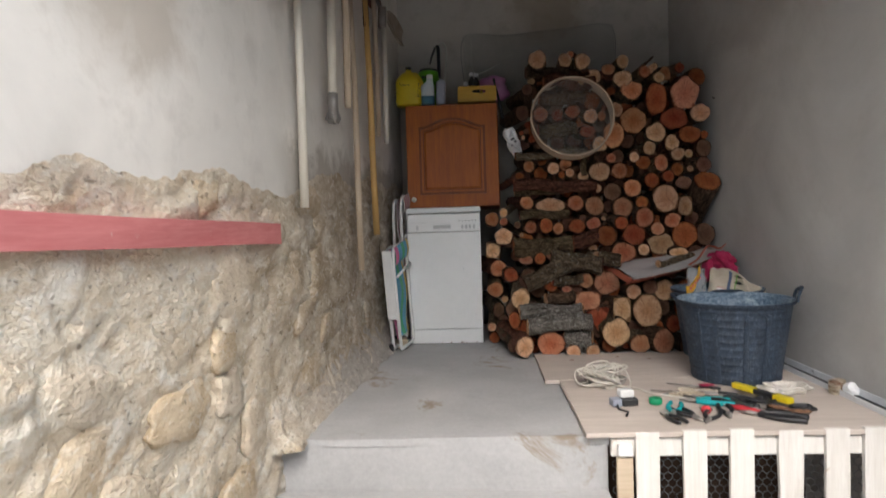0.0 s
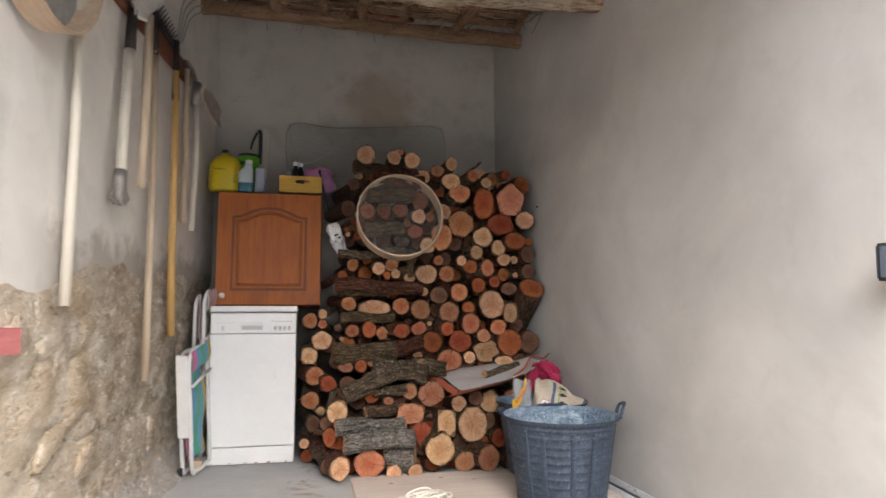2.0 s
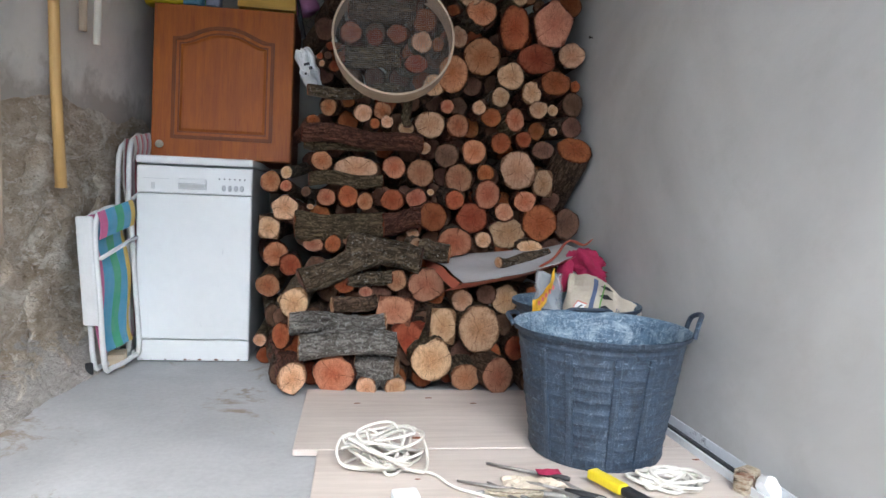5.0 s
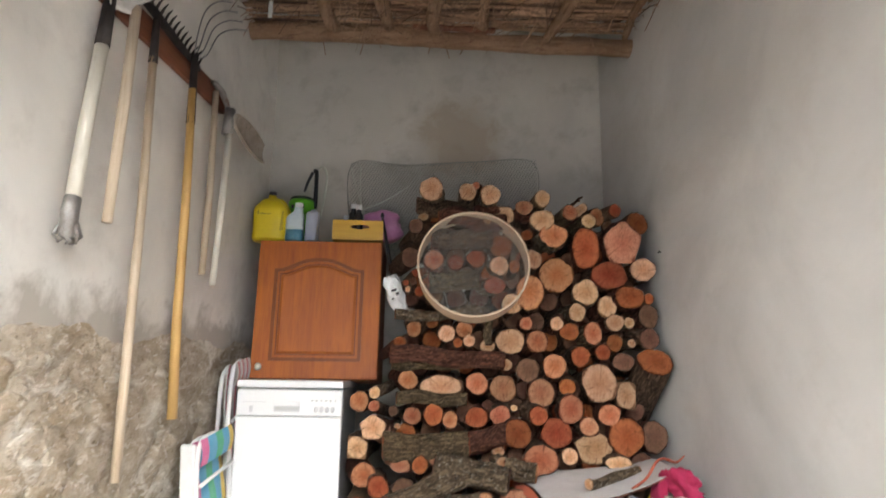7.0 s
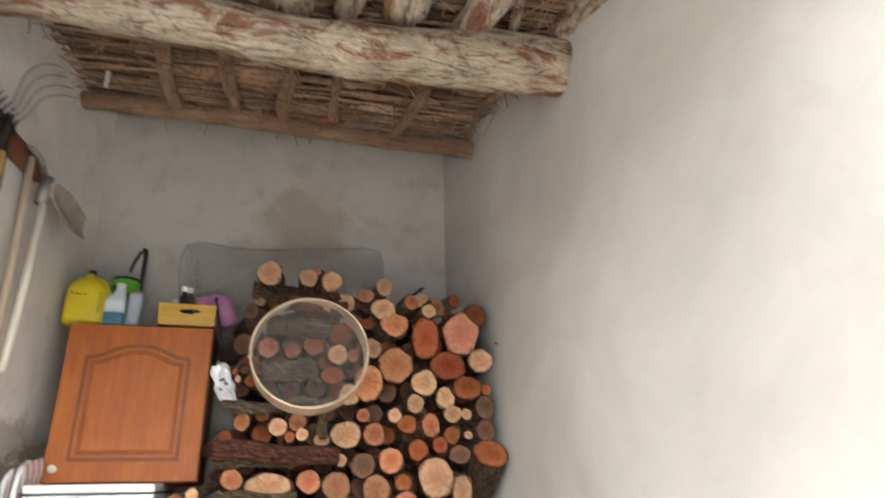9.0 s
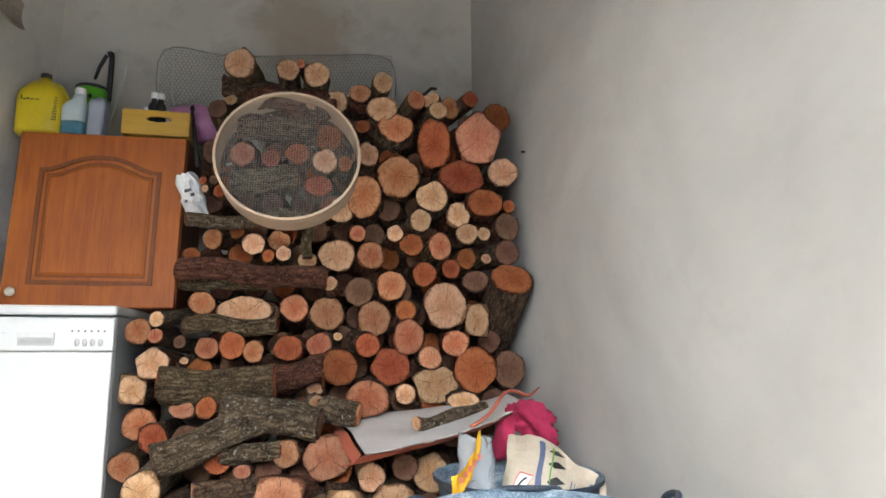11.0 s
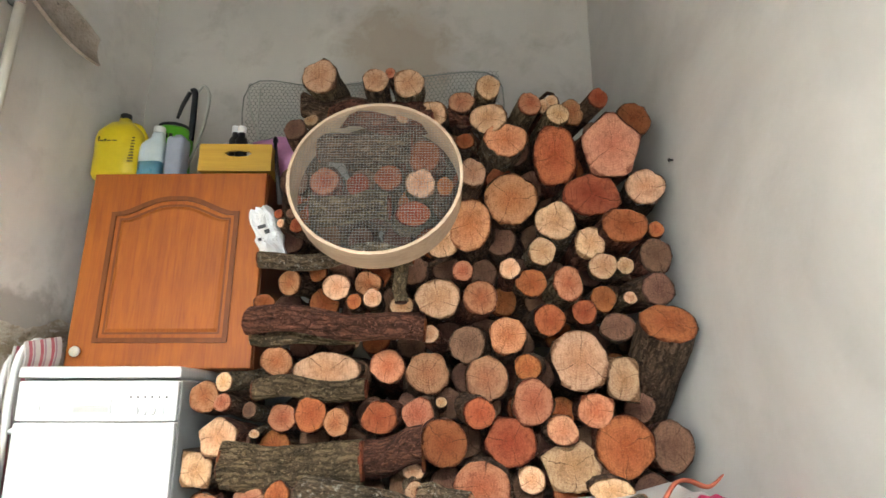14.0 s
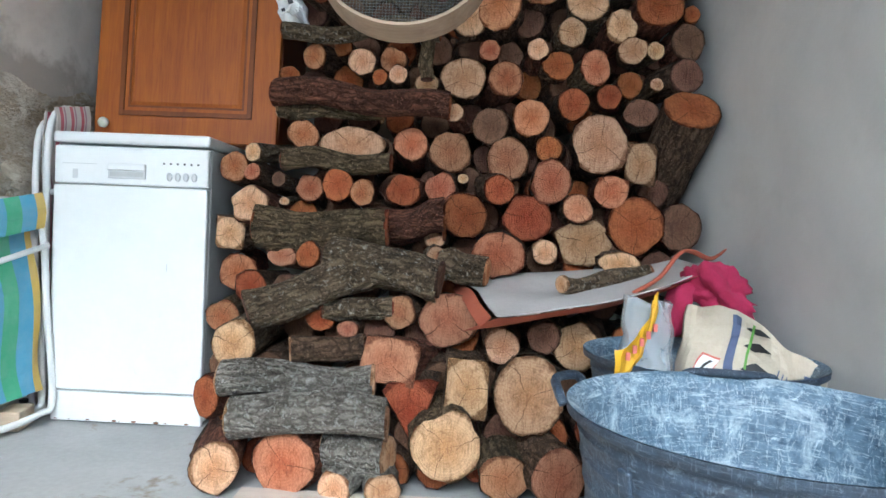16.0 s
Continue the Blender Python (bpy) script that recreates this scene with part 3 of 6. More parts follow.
def tube(bm, pts, r, n=8, cap=True, flat=1.0):
    """A round bar along a line of points; r: one radius or one for each point."""
    pts = [Vector(p) for p in pts]
    rs = r if isinstance(r, (list, tuple)) else [r] * len(pts)
    rings, side = [], None
    for i, p in enumerate(pts):
        d = (pts[min(i + 1, len(pts) - 1)] - pts[max(i - 1, 0)]).normalized()
        if side is None:
            side = d.cross(Vector((0.31, 0.2, 0.93)))
        side = (side - d * side.dot(d)).normalized()
        up = d.cross(side)
        rings.append([bm.verts.new(p + (side * math.cos(a) + up * math.sin(a) * flat) * rs[i]) for a in (2 * math.pi * k / n for k in range(n))])
    for a, b in zip(rings, rings[1:]):
        for k in range(n):
            bm.faces.new((a[k], a[(k + 1) % n], b[(k + 1) % n], b[k]))
    if cap:
        bm.faces.new(rings[0][::-1])
        bm.faces.new(rings[-1])
    return bm


def smooth_line(pts, steps=6, closed=False):
    """A Catmull-Rom curve through the points."""
    pts = [Vector(p) for p in pts]
    out, n = [], len(pts)
    for i in range(n if closed else n - 1):
        a, b, c, d = (pts[(i + k) % n] if closed else pts[min(max(i + k, 0), n - 1)] for k in (-1, 0, 1, 2))
        for s in range(steps):
            u = s / steps
            out.append(0.5 * (2 * b + (c - a) * u + (2 * a - 5 * b + 4 * c - d) * u * u + (3 * b - a - 3 * c + d) * u ** 3))
    return out + ([out[0]] if closed else [pts[-1]])


def lathe(bm, profile, n=24, sx=1.0, sy=1.0, close=True):
    """A turned body from (radius, height) pairs."""
    rings = [[bm.verts.new((r * sx * math.cos(a), r * sy * math.sin(a), z)) for a in (2 * math.pi * k / n for k in range(n))] for r, z in profile]
    for a, b in zip(rings, rings[1:]):
        for k in range(n):
            bm.faces.new((a[k], a[(k + 1) % n], b[(k + 1) % n], b[k]))
    if close:
        bm.faces.new(rings[0][::-1])
        bm.faces.new(rings[-1])
    return bm


def grid(bm, nu, nv, place, thick=None):
    """A sheet of nu by nv cells; place(u, v) gives a point for u, v in 0..1; thick: an offset that makes a second side."""
    vs = [[bm.verts.new(place(i / nu, j / nv)) for j in range(nv + 1)] for i in range(nu + 1)]
    for i in range(nu):
        for j in range(nv):
            bm.faces.new((vs[i][j], vs[i + 1][j], vs[i + 1][j + 1], vs[i][j + 1]))
    if thick:
        off = Vector(thick)
        ws = [[bm.verts.new(v.co + off) for v in row] for row in vs]
        for i in range(nu):
            for j in range(nv):
                bm.faces.new((ws[i][j], ws[i][j + 1], ws[i + 1][j + 1], ws[i + 1][j]))
        for j in range(nv):
            bm.faces.new((vs[0][j], vs[0][j + 1], ws[0][j + 1], ws[0][j]))
            bm.faces.new((vs[nu][j + 1], vs[nu][j], ws[nu][j], ws[nu][j + 1]))
        for i in range(nu):
            bm.faces.new((vs[i + 1][0], vs[i][0], ws[i][0], ws[i + 1][0]))
            bm.faces.new((vs[i][nv], vs[i + 1][nv], ws[i + 1][nv], ws[i][nv]))
    return bm


def wob(x, y, z, s=1.0):
    return noise.noise(Vector((x * s, y * s, z * s)))


# ---- plan: the recess narrows towards its back wall; platform top at 0.85 ----
FLOOR, BACK, FRONT, TOP = 0.85, 4.80, 2.35, 3.6


def left_x(y):
    return -0.66 + 0.082 * (y - 2.3)


def right_x(y):
    return 1.61 - 0.089 * (y - 3.0)


def plaster_edge(y):
    """Height at which the plaster of the left wall ends and the bare stone begins."""
    return 1.77 + 0.035 * wob(y, 3.3, 0, 2.2) + 0.04 * wob(y, 9.1, 0, 6.0) + 0.018 * wob(y, 4.4, 0, 15.0) + 0.008 * wob(y, 6.4, 0, 38.0) + 0.09 * max(0.0, min(1.0, (y - 2.5) / 0.5))


def wall_top(y):
    return TOP + 0.30 * max(0.0, min(1.0, (y - 3.6) / 0.6))


def left_face(u, v):
    y = -1.2 + u * (BACK + 1.25)
    seam = plaster_edge(y)
    z = seam * v / 0.55 if v < 0.55 else seam + (wall_top(y) - seam) * (v - 0.55) / 0.45
    e = seam - z
    p = Vector((0.0, y * 3.4 + 0.6 * wob(3.1, y, z, 3.0), z * 5.4 + 0.6 * wob(8.2, y, z, 4.0)))
    d = noise.voronoi(p)[0]
    gap = min(1.0, (d[1] - d[0]) / 0.34)
    stone = gap * (2 - gap) * (0.55 + 0.9 * wob(0.7, y, z, 2.3))
    lump = 0.022 * stone + 0.018 * wob(0.4, y, z, 5.0) + 0.014 * (abs(wob(1.4, y * 0.55, z, 11.0)) - 0.2) + 0.010 * (abs(wob(2.4, y * 0.55, z, 26.0)) - 0.2) + 0.006 * wob(3.4, y * 0.6, z, 55.0)
    lump *= 1 - 0.10 * max(0.0, min(1.0, (y - 2.2) / 0.5))
    bare = max(0.0, min(1.0, e / 0.08))
    soft = 0.006 * wob(0, y, z, 2.0) + 0.003 * wob(0, y, z, 7.0)
    foot = 0.10 * max(0.0, 1 - (z - FLOOR) / 0.22) ** 2 if y > FRONT - 0.05 and z > FLOOR - 0.02 else 0.0
    return Vector((left_x(y) + soft * (1 - bare) + bare * (lump - 0.014) + foot, y, z))


bm = grid(bmesh.new(), 400, 240, left_face, thick=(-0.35, 0, 0))
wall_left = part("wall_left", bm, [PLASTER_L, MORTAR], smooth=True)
tagged(wall_left, "old rubble stone wall, darker brown towards the back, below lime plaster with a damp lower edge", "wall", kind="structure")
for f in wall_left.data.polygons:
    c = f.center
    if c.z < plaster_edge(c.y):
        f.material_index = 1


def right_face(u, v):
    y = -0.9 + u * (BACK + 0.95)
    z = v * wall_top(y)
    return Vector((right_x(y) + 0.008 * wob(5, y, z, 1.6) + 0.003 * wob(7, y, z, 6.0), y, z))


wall_right = part("wall_right", grid(bmesh.new(), 90, 60, right_face, thick=(0.30, 0, 0)), PLASTER_R, smooth=True)
tagged(wall_right, "smooth grey cement-plastered wall with faint trowel marks and stains", "wall", kind="structure")


def back_face(u, v):
    x, z = -0.62 + u * 2.24, v * wall_top(BACK)
    return Vector((x, BACK + 0.007 * wob(x, 1, z, 2.0) + 0.003 * wob(x, 4, z, 7.0), z))


wall_back = part("wall_back", grid(bmesh.new(), 50, 60, back_face, thick=(0, 0.3, 0)), PLASTER_B, smooth=True)
tagged(wall_back, "brownish plastered back wall with a brown damp patch", "wall", kind="structure")

ground = part("ground", grid(bmesh.new(), 2, 2, lambda u, v: Vector((-400 + 800 * u, -400 + 800 * v, 0))), GROUND)
tagged(ground, "worn grey concrete yard", "ground", kind="structure")
# unseen walls round the yard, added to keep low sky light out
for x0, x1, y0, y1 in ((-6.3, 7.3, -5.3, -5.0), (-6.3, -6.0, -4.998, 0.0), (7.0, 7.3, -4.998, 0.0)):
    light_blocker = part("wall_light_block", boxes((x0, x1, y0, y1, 0, 4.6)), PLASTER_R)
    tagged(light_blocker, "unseen plain plastered wall, added to block low sky light", "wall", kind="structure")

# concrete platform, with one tread showing below it and three more down to the yard
def slab(u, v):
    x = left_x(2.9) - 0.22 + u * (0.525 - left_x(2.9) + 0.22)
    y = FRONT + 0.045 + v * (BACK - FRONT - 0.015)
    return Vector((x, y, FLOOR + 0.006 * wob(x, y, 0, 2.2) + 0.002 * wob(x, y, 3, 9.0)))


bm = boxes((-1.0, 0.525, FRONT + 0.045, BACK + 0.02, 0.0, FLOOR - 0.006), bevel=0.022)
grid(bm, 40, 60, slab, thick=(0, 0, -0.03))
floor = part("floor", bm, CONCRETE, smooth=False)
tagged(floor, "pale grey trowelled concrete platform with a brown damp stain", "floor", kind="structure")
floor_back = part("floor_back", boxes((0.528, 1.75, 3.30, BACK + 0.02, 0.0, FLOOR - 0.004)), CONCRETE)
tagged(floor_back, "grey concrete floor under the stacked firewood", "floor", kind="structure")
for k, (z, y1) in enumerate(((0.665, FRONT + 0.042), (0.50, 2.115), (0.335, 1.835), (0.17, 1.555))):
    step = part("step", boxes((-0.95, 0.52, y1 - 0.28, y1, 0.0, z), bevel=0.014), CONCRETE)
    tagged(step, "rough pale concrete step with a rounded edge", "step", "steps up to the platform", "structure")


def crumpled(name, label, category, at, size, material, seed, rough=0.35, sub=3, turn=(0, 0, 0), sharp=7.0):
    """A crumpled soft thing of an uneven outline."""
    bm = bmesh.new()
    r = bmesh.ops.create_icosphere(bm, subdivisions=sub, radius=1)
    for v in r["verts"]:
        d = v.co.normalized()
        k = 1 + rough * (wob(*(d * 1.3), 1 + seed * 0.001) * 1.1 + 0.5 * abs(wob(d.x + seed, d.y, d.z, sharp * 0.5)) + 0.3 * wob(d.x, d.y + seed, d.z, sharp))
        v.co = Vector((d.x * size[0], d.y * size[1], d.z * size[2])) * k
    ob = part(name, bm, material, smooth=True)
    ob.matrix_basis = pose(*at, *turn)
    return tagged(ob, label, category)


# ---- roof: beam, rafters, reeds ----
def old_pole(bm, a, b, r, seed, n=12, steps=26, crook=0.03, squash=1.0):
    a, b = Vector(a), Vector(b)
    d = (b - a).normalized()
    s = d.cross(Vector((0, 0, 1))).normalized()
    u = s.cross(d)
    rings = []
    for i in range(steps + 1):
        t = i / steps
        c = a.lerp(b, t) + s * crook * wob(t * 2.2, seed, 1) + u * crook * wob(t * 2.2, seed, 5)
        ring = []
        for k in range(n):
            g = 2 * math.pi * k / n
            rr = r * (1 + 0.36 * wob(t * 4 + math.cos(g), seed, math.sin(g)) + 0.22 * wob(t * 14, seed + 3, 2.2 * math.cos(g)) + 0.10 * wob(t * 30, seed + 7, 3 * math.sin(g)))
            ring.append(bm.verts.new(c + s * math.cos(g) * rr + u * math.sin(g) * rr * squash))
        rings.append(ring)
    for p, q in zip(rings, rings[1:]):
        for k in range(n):
            bm.faces.new((p[k], p[(k + 1) % n], q[(k + 1) % n], q[k]))
    bm.faces.new(rings[0][::-1])
    bm.faces.new(rings[-1])
    return bm


def pole_thing(name, label, a, b, r, seed, material, group="", **kw):
    """A round timber in its own axes, so that the grain runs along it."""
    a, b = Vector(a), Vector(b)
    bm = old_pole(bmesh.new(), (0, 0, 0), (0, (b - a).length, 0), r, seed, **kw)
    ob = part(name, bm, material, smooth=True)
    ob.matrix_basis = Matrix.Translation(a) @ (b - a).to_track_quat("Y", "Z").to_matrix().to_4x4()
    return tagged(ob, label, "beam", group)


def roof_z(y):
    """Underside of the reeds: nearly level to the pole near the back wall, then rising behind it."""
    return 3.50 + (0.03 if y > 3.35 else 0.08) * (y - 3.35) + 0.65 * max(0.0, y - 4.40)


def sagging_beam():
    """The main beam: hewn, sagging in the middle, thicker at both ends."""
    line = [Vector((-0.70, 3.36, 3.335)), Vector((-0.25, 3.34, 3.318)), Vector((0.15, 3.33, 3.272)), Vector((0.50, 3.33, 3.236)), Vector((0.90, 3.345, 3.262)), Vector((1.25, 3.36, 3.305)), Vector((1.60, 3.37, 3.315))]
    thick = [0.118, 0.108, 0.096, 0.094, 0.105, 0.122, 0.118]
    pts = smooth_line(line, 14)
    bm, rings, n = bmesh.new(), [], 28
    for i, p in enumerate(pts):
        t = i / (len(pts) - 1)
        r = float(np.interp(t, [k / 6 for k in range(7)], thick))
        r *= 1 + 0.10 * max(0.0, 1 - abs(t - 0.585) / 0.03)
        ring = []
        for k in range(n):
            g = 2 * math.pi * k / n
            q = 1 + 0.13 * wob(t * 5 + math.cos(g), 2.0, math.sin(g)) + 0.06 * wob(t * 22, 5.0, 2.5 * math.cos(g) + math.sin(g)) + 0.05 * wob(t * 9, 4 * math.cos(g), 4 * math.sin(g))
            ring.append(bm.verts.new((p.x, p.y + r * q * math.cos(g), p.z + r * q * math.sin(g))))
        rings.append(ring)
    for a, b in zip(rings, rings[1:]):
        for k in range(n):
            bm.faces.new((a[k], a[(k + 1) % n], b[(k + 1) % n], b[k]))
    bm.faces.new(rings[0][::-1])
    bm.faces.new(rings[-1])
    bmesh.ops.rotate(bm, verts=bm.verts[:], matrix=Matrix.Rotation(radians(90), 3, "Z"))
    ob = part("roof_beam", bm, BEAM, smooth=True)
    ob.matrix_basis = pose(0, 0, 0, 0, 0, -90)
    return tagged(ob, "thick crooked roof beam, weathered pale wood with red-brown knots", "beam")


sagging_beam()
pole_thing("wall_plate", "thin peeled pole lying across near the back wall", (-0.60, 4.35, 3.482), (1.60, 4.35, 3.432), 0.044, 8.0, PLATE, crook=0.02, steps=40)
pole_thing("batten", "short flat piece of lath on the pole", (0.35, 4.32, 3.508), (0.78, 4.32, 3.498), 0.016, 4.0, RAIL_WOOD, crook=0.004, steps=6)
for k, (x0, x1, x2, r) in enumerate(((-0.46, -0.34, None, 0.068), (-0.34, 0.0, -0.06, 0.070), (0.02, 0.25, 0.20, 0.066), (0.22, 0.53, 0.46, 0.078),
                                    (0.95, 0.69, 0.72, 0.055), (1.36, 1.20, 1.02, 0.066), (1.02, 1.36, None, 0.022), (1.64, 1.555, 1.46, 0.042))):
    end = (x2, 4.37, roof_z(4.37) - r * 0.3) if x2 else (x1 + 0.02, 3.62, roof_z(3.62) - r)
    pole_thing("rafter", "crooked roof rafter of peeled greyish wood", (x0, 1.25, roof_z(1.25) - r), (x1, 3.36, roof_z(3.36) - r), r, 11.0 + k * 3.7, RAFTER, "roof rafters", crook=0.11, steps=48, n=16)
    if x2:
        pole_thing("rafter", "thin dark rafter between the beam and the back wall", (x1 - 0.03, 3.40, roof_z(3.40) - r * 0.4), end, r * 0.45, 31.0 + k * 2.7, PLATE, "roof rafters", crook=0.05, steps=24)
for x, y0, y1, z, w in ((0.90, 2.62, 3.30, 3.39, 0.080), (0.37, 3.05, 3.34, 3.41, 0.055)):
    pole_thing("wedge_board", "rough split board wedged on the roof beam", (x - 0.03, y0, z + 0.03), (x, y1, z), w, 70 + x, BEAM, "wedged boards", crook=0.01, steps=12, squash=0.35)

bm = bmesh.new()
rnd = random.Random(5)
for row in range(210):
    y = 0.70 + 3.72 * row / 209
    for x0 in (-0.7, -0.2, 0.3, 0.8, 1.3):
        z = roof_z(y) + 0.012 + rnd.uniform(0, 0.03)
        l = rnd.uniform(0.45, 0.75)
        x1 = x0 + rnd.uniform(-0.1, 0.1)
        pts = [(x1 + l * q, y + rnd.uniform(-0.015, 0.015), z + rnd.uniform(-0.012, 0.012)) for q in (0, 0.5, 1)]
        tube(bm, pts, rnd.uniform(0.004, 0.009), 5)
for k in range(1700):
    x, y = rnd.uniform(-0.6, 1.55), rnd.uniform(1.9, 4.30)
    z = roof_z(y) - rnd.uniform(0.0, 0.05)
    a = rnd.uniform(0, 6.28)
    l = rnd.uniform(0.05, 0.22)
    dx, dy, dz = l * math.cos(a), l * math.sin(a), -rnd.uniform(0.0, 0.09) * (1.4 if y > 3.45 else 0.7)
    tube(bm, [(x, y, z), (x + dx / 2, y + dy / 2, z + dz / 2 + 0.01), (x + dx, y + dy, z + dz)], rnd.uniform(0.001, 0.0028), 4)
ceiling = part("ceiling", bm, REED)
tagged(ceiling, "brown reed and twig thatch laid over the rafters", "ceiling", kind="structure")
# overhang in front of y 1.9 is unseen, lengthened to shade the upper walls
bm = bmesh.new()
grid(bm, 4, 40, lambda u, v: Vector((-1.1 + u * 3.1, 0.67 + v * 4.46, roof_z(0.67 + v * 4.46) + 0.075)), thick=(0, 0, 0.10))
roof = part("roof", bm, ROOF_AND_HOLLOW_DARK)
tagged(roof, "dark roof covering over the reeds", "roof", kind="structure")

crumpled("plastic_scrap", "crumpled scrap of blue plastic stuffed between the rafters", "plastic", (0.965, 3.19, 3.445), (0.055, 0.04, 0.030), BLUE_LIQUID, 8.0, 0.5)

# lumps of white plaster where the timbers enter the left wall
bm = bmesh.new()
grid(bm, 120, 12, lambda u, v: Vector((left_x(1.7 + 1.62 * u) + 0.002 + max(0.0, 0.05 * math.sin(3.14 * v) * (0.6 + wob(u * 30, v * 3, 2)) + 0.02 * wob(u * 70, v * 6, 5)), 1.7 + 1.62 * u, roof_z(1.7 + 1.62 * u) - 0.0 - (0.15 + 0.07 * wob(u * 22, 3, 1)) * v)), thick=(-0.03, 0, 0))
tagged(part("trim", bm, WHITE, wall_left), "ragged white plaster packed round the roof timbers")

# bare wood rail and red board on the left wall
red_board = part("red_board", bmesh.new(), RED_PAINT)
bm = bmesh.new()
grid(bm, 40, 3, lambda u, v: Vector((left_x(-0.9 + 3.31 * u) + 0.026 + 0.004 * wob(u * 8, v, 2), -0.9 + 3.31 * u, 1.603 + 0.12 * (1 - u) + (v - 0.5) * (0.072 + 0.006 * wob(u * 6, 7, v)))), thick=(-0.03, 0, 0))
red_board.data = mesh_of(bm, "red_board", RED_PAINT)
tagged(red_board, "faded red-painted wooden board let into the stone wall", "board")

# ---- sieves ----
def hoop(bm, r, depth, thick, n=48):
    prof = [(r, 0), (r, depth), (r - thick, depth), (r - thick, 0)]
    rings = [[bm.verts.new((q * math.cos(a), h, q * math.sin(a))) for q, h in prof] for a in (2 * math.pi * k / n for k in range(n))]
    for i in range(n):
        a, b = rings[i], rings[(i + 1) % n]
        for k in range(4):
            bm.faces.new((a[k], a[(k + 1) % 4], b[(k + 1) % 4], b[k]))
    return bm


def sieve(at, turn, r, depth, step, wire, label, mesh_at=0.85):
    """A round garden sieve: bent hoop, inner ring, woven wire bottom. Its axis is its own y."""
    t = thing("garden_sieve", label, "sieve", at, turn)
    part("hoop", hoop(bmesh.new(), r, depth, 0.0045), SIEVE_WOOD, t, smooth=False)
    bm = hoop(bmesh.new(), r + 0.004, depth * 0.12, 0.004)
    part("outer_band", bm, SIEVE_WOOD, t)
    bm = bmesh.new()
    k, rr = -r + step, r - 0.008
    while k < r - step / 2:
        h = math.sqrt(max(rr * rr - k * k, 0))
        tube(bm, [(k, depth * mesh_at, -h), (k, depth * mesh_at, h)], wire, 3, False)
        tube(bm, [(-h, depth * mesh_at, k), (h, depth * mesh_at, k)], wire, 3, False)
        k += step
    part("wire_mesh", bm, BRIGHT_WIRE, t, "fine woven wire mesh")
    return t


sieve((0.650, 3.945, 2.205), (-12, 0, 0), 0.238, 0.10, 0.0085, 0.0005, "round sieve with a pale wooden hoop, leaning on the stacked logs", 0.10)
big = sieve((left_x(2.38) + 0.10, 2.38, 2.785), (0, 0, 90 - 4.7), 0.285, 0.085, 0.006, 0.0017, "large round sieve with pale wooden hoop hung on the wall")

# ---- tools hung on the left wall ----
rail = part("tool_rail", bmesh.new(), RAIL_WOOD)
rail.data = mesh_of(boxes((-0.012, 0.012, 0.0, 1.42, -0.048, 0.048), bevel=0.004), "tool_rail", RAIL_WOOD)
rail.matrix_basis = Matrix.Translation((left_x(2.62) + 0.020, 2.62, 2.90)) @ pose(0, 0, 0, 1.3, 0, -4.7)
tagged(rail, "red-brown wooden rail for hanging tools on the wall", "rail")


def off(y, d):
    return left_x(y) + d + 0.004


def handle(t, pts, r, material, label=""):
    return part("handle", tube(bmesh.new(), pts, r, 10), material, t, label, True)


t = thing("pole", "long pale wooden tool handle hanging against the wall", "tool", (off(2.63, 0.035), 2.63, 1.70))
handle(t, [(0, 0.02, 1.02), (0.004, 0.012, 0.5), (0, 0, 0)], [0.016, 0.017, 0.018], HANDLE_WHITE)

def blade_width(v):
    """Width of a round-nosed blade along its length: narrow at the socket, broad shoulders, rounded at the tip."""
    w = 0.05 + 0.165 * min(1.0, max(0.0, v - 0.06) / 0.34)
    return w * math.sqrt(max(0.03, 1 - (max(0.0, v - 0.42) / 0.59) ** 2.6))


t = thing("shovel", "cement-caked round-nosed shovel with a pale painted handle, hung blade up", "shovel", (off(3.01, 0.05), 3.010, 2.11))
handle(t, [(0, 0.055, 0.60), (0, 0.02, 0.3), (0, 0.0, 0.06)], [0.020, 0.021, 0.021], HANDLE_WHITE)
part("socket", tube(bmesh.new(), [(0, 0.055, 0.59), (0, 0.07, 0.76)], [0.0225, 0.018], 10), BLACK_STEEL, t, "black iron socket", True)
for k in range(14):
    a = rnd.uniform(0, 6.28)
    part("wire_end", tube(bmesh.new(), [(0.02 * math.cos(a), 0.02 * math.sin(a), 0.03), (0.035 * math.cos(a), 0.035 * math.sin(a), -0.01), (0.02 * math.cos(a + 1), 0.03 * math.sin(a + 1), -0.03)], 0.004, 5), STEEL, t)
part("wrapping", tube(bmesh.new(), [(0.0, 0.002, 0.10), (0.0, -0.005, 0.06), (0.005, -0.012, -0.02)], [0.023, 0.025, 0.022], 9), STEEL, t, "grey twisted wrapping", True)


def blade(tip, wide, length, lean, foot):
    """A pressed round-nosed blade: dished across, folded round the socket at its foot."""
    bm = bmesh.new()

    def place(u, v):
        w = blade_width(v) * wide
        a = 2 * u - 1
        dish = 0.022 * a * a * (1 - 0.5 * v) - 0.012 * max(0.0, 1 - 5 * abs(a)) * (1 - v)
        return Vector((foot[0] + dish + lean * v + a * w * 0.16, foot[1] + a * w / 2 + tip * v, foot[2] + length * v - 0.02 * a * a * v))

    return grid(bm, 20, 24, place, thick=(0.003, 0, 0))


part("blade", blade(0.02, 1.6, 0.40, -0.02, (0.012, 0.070, 0.73)), SHOVEL_STEEL, t, "pale blade caked with dried cement", True)

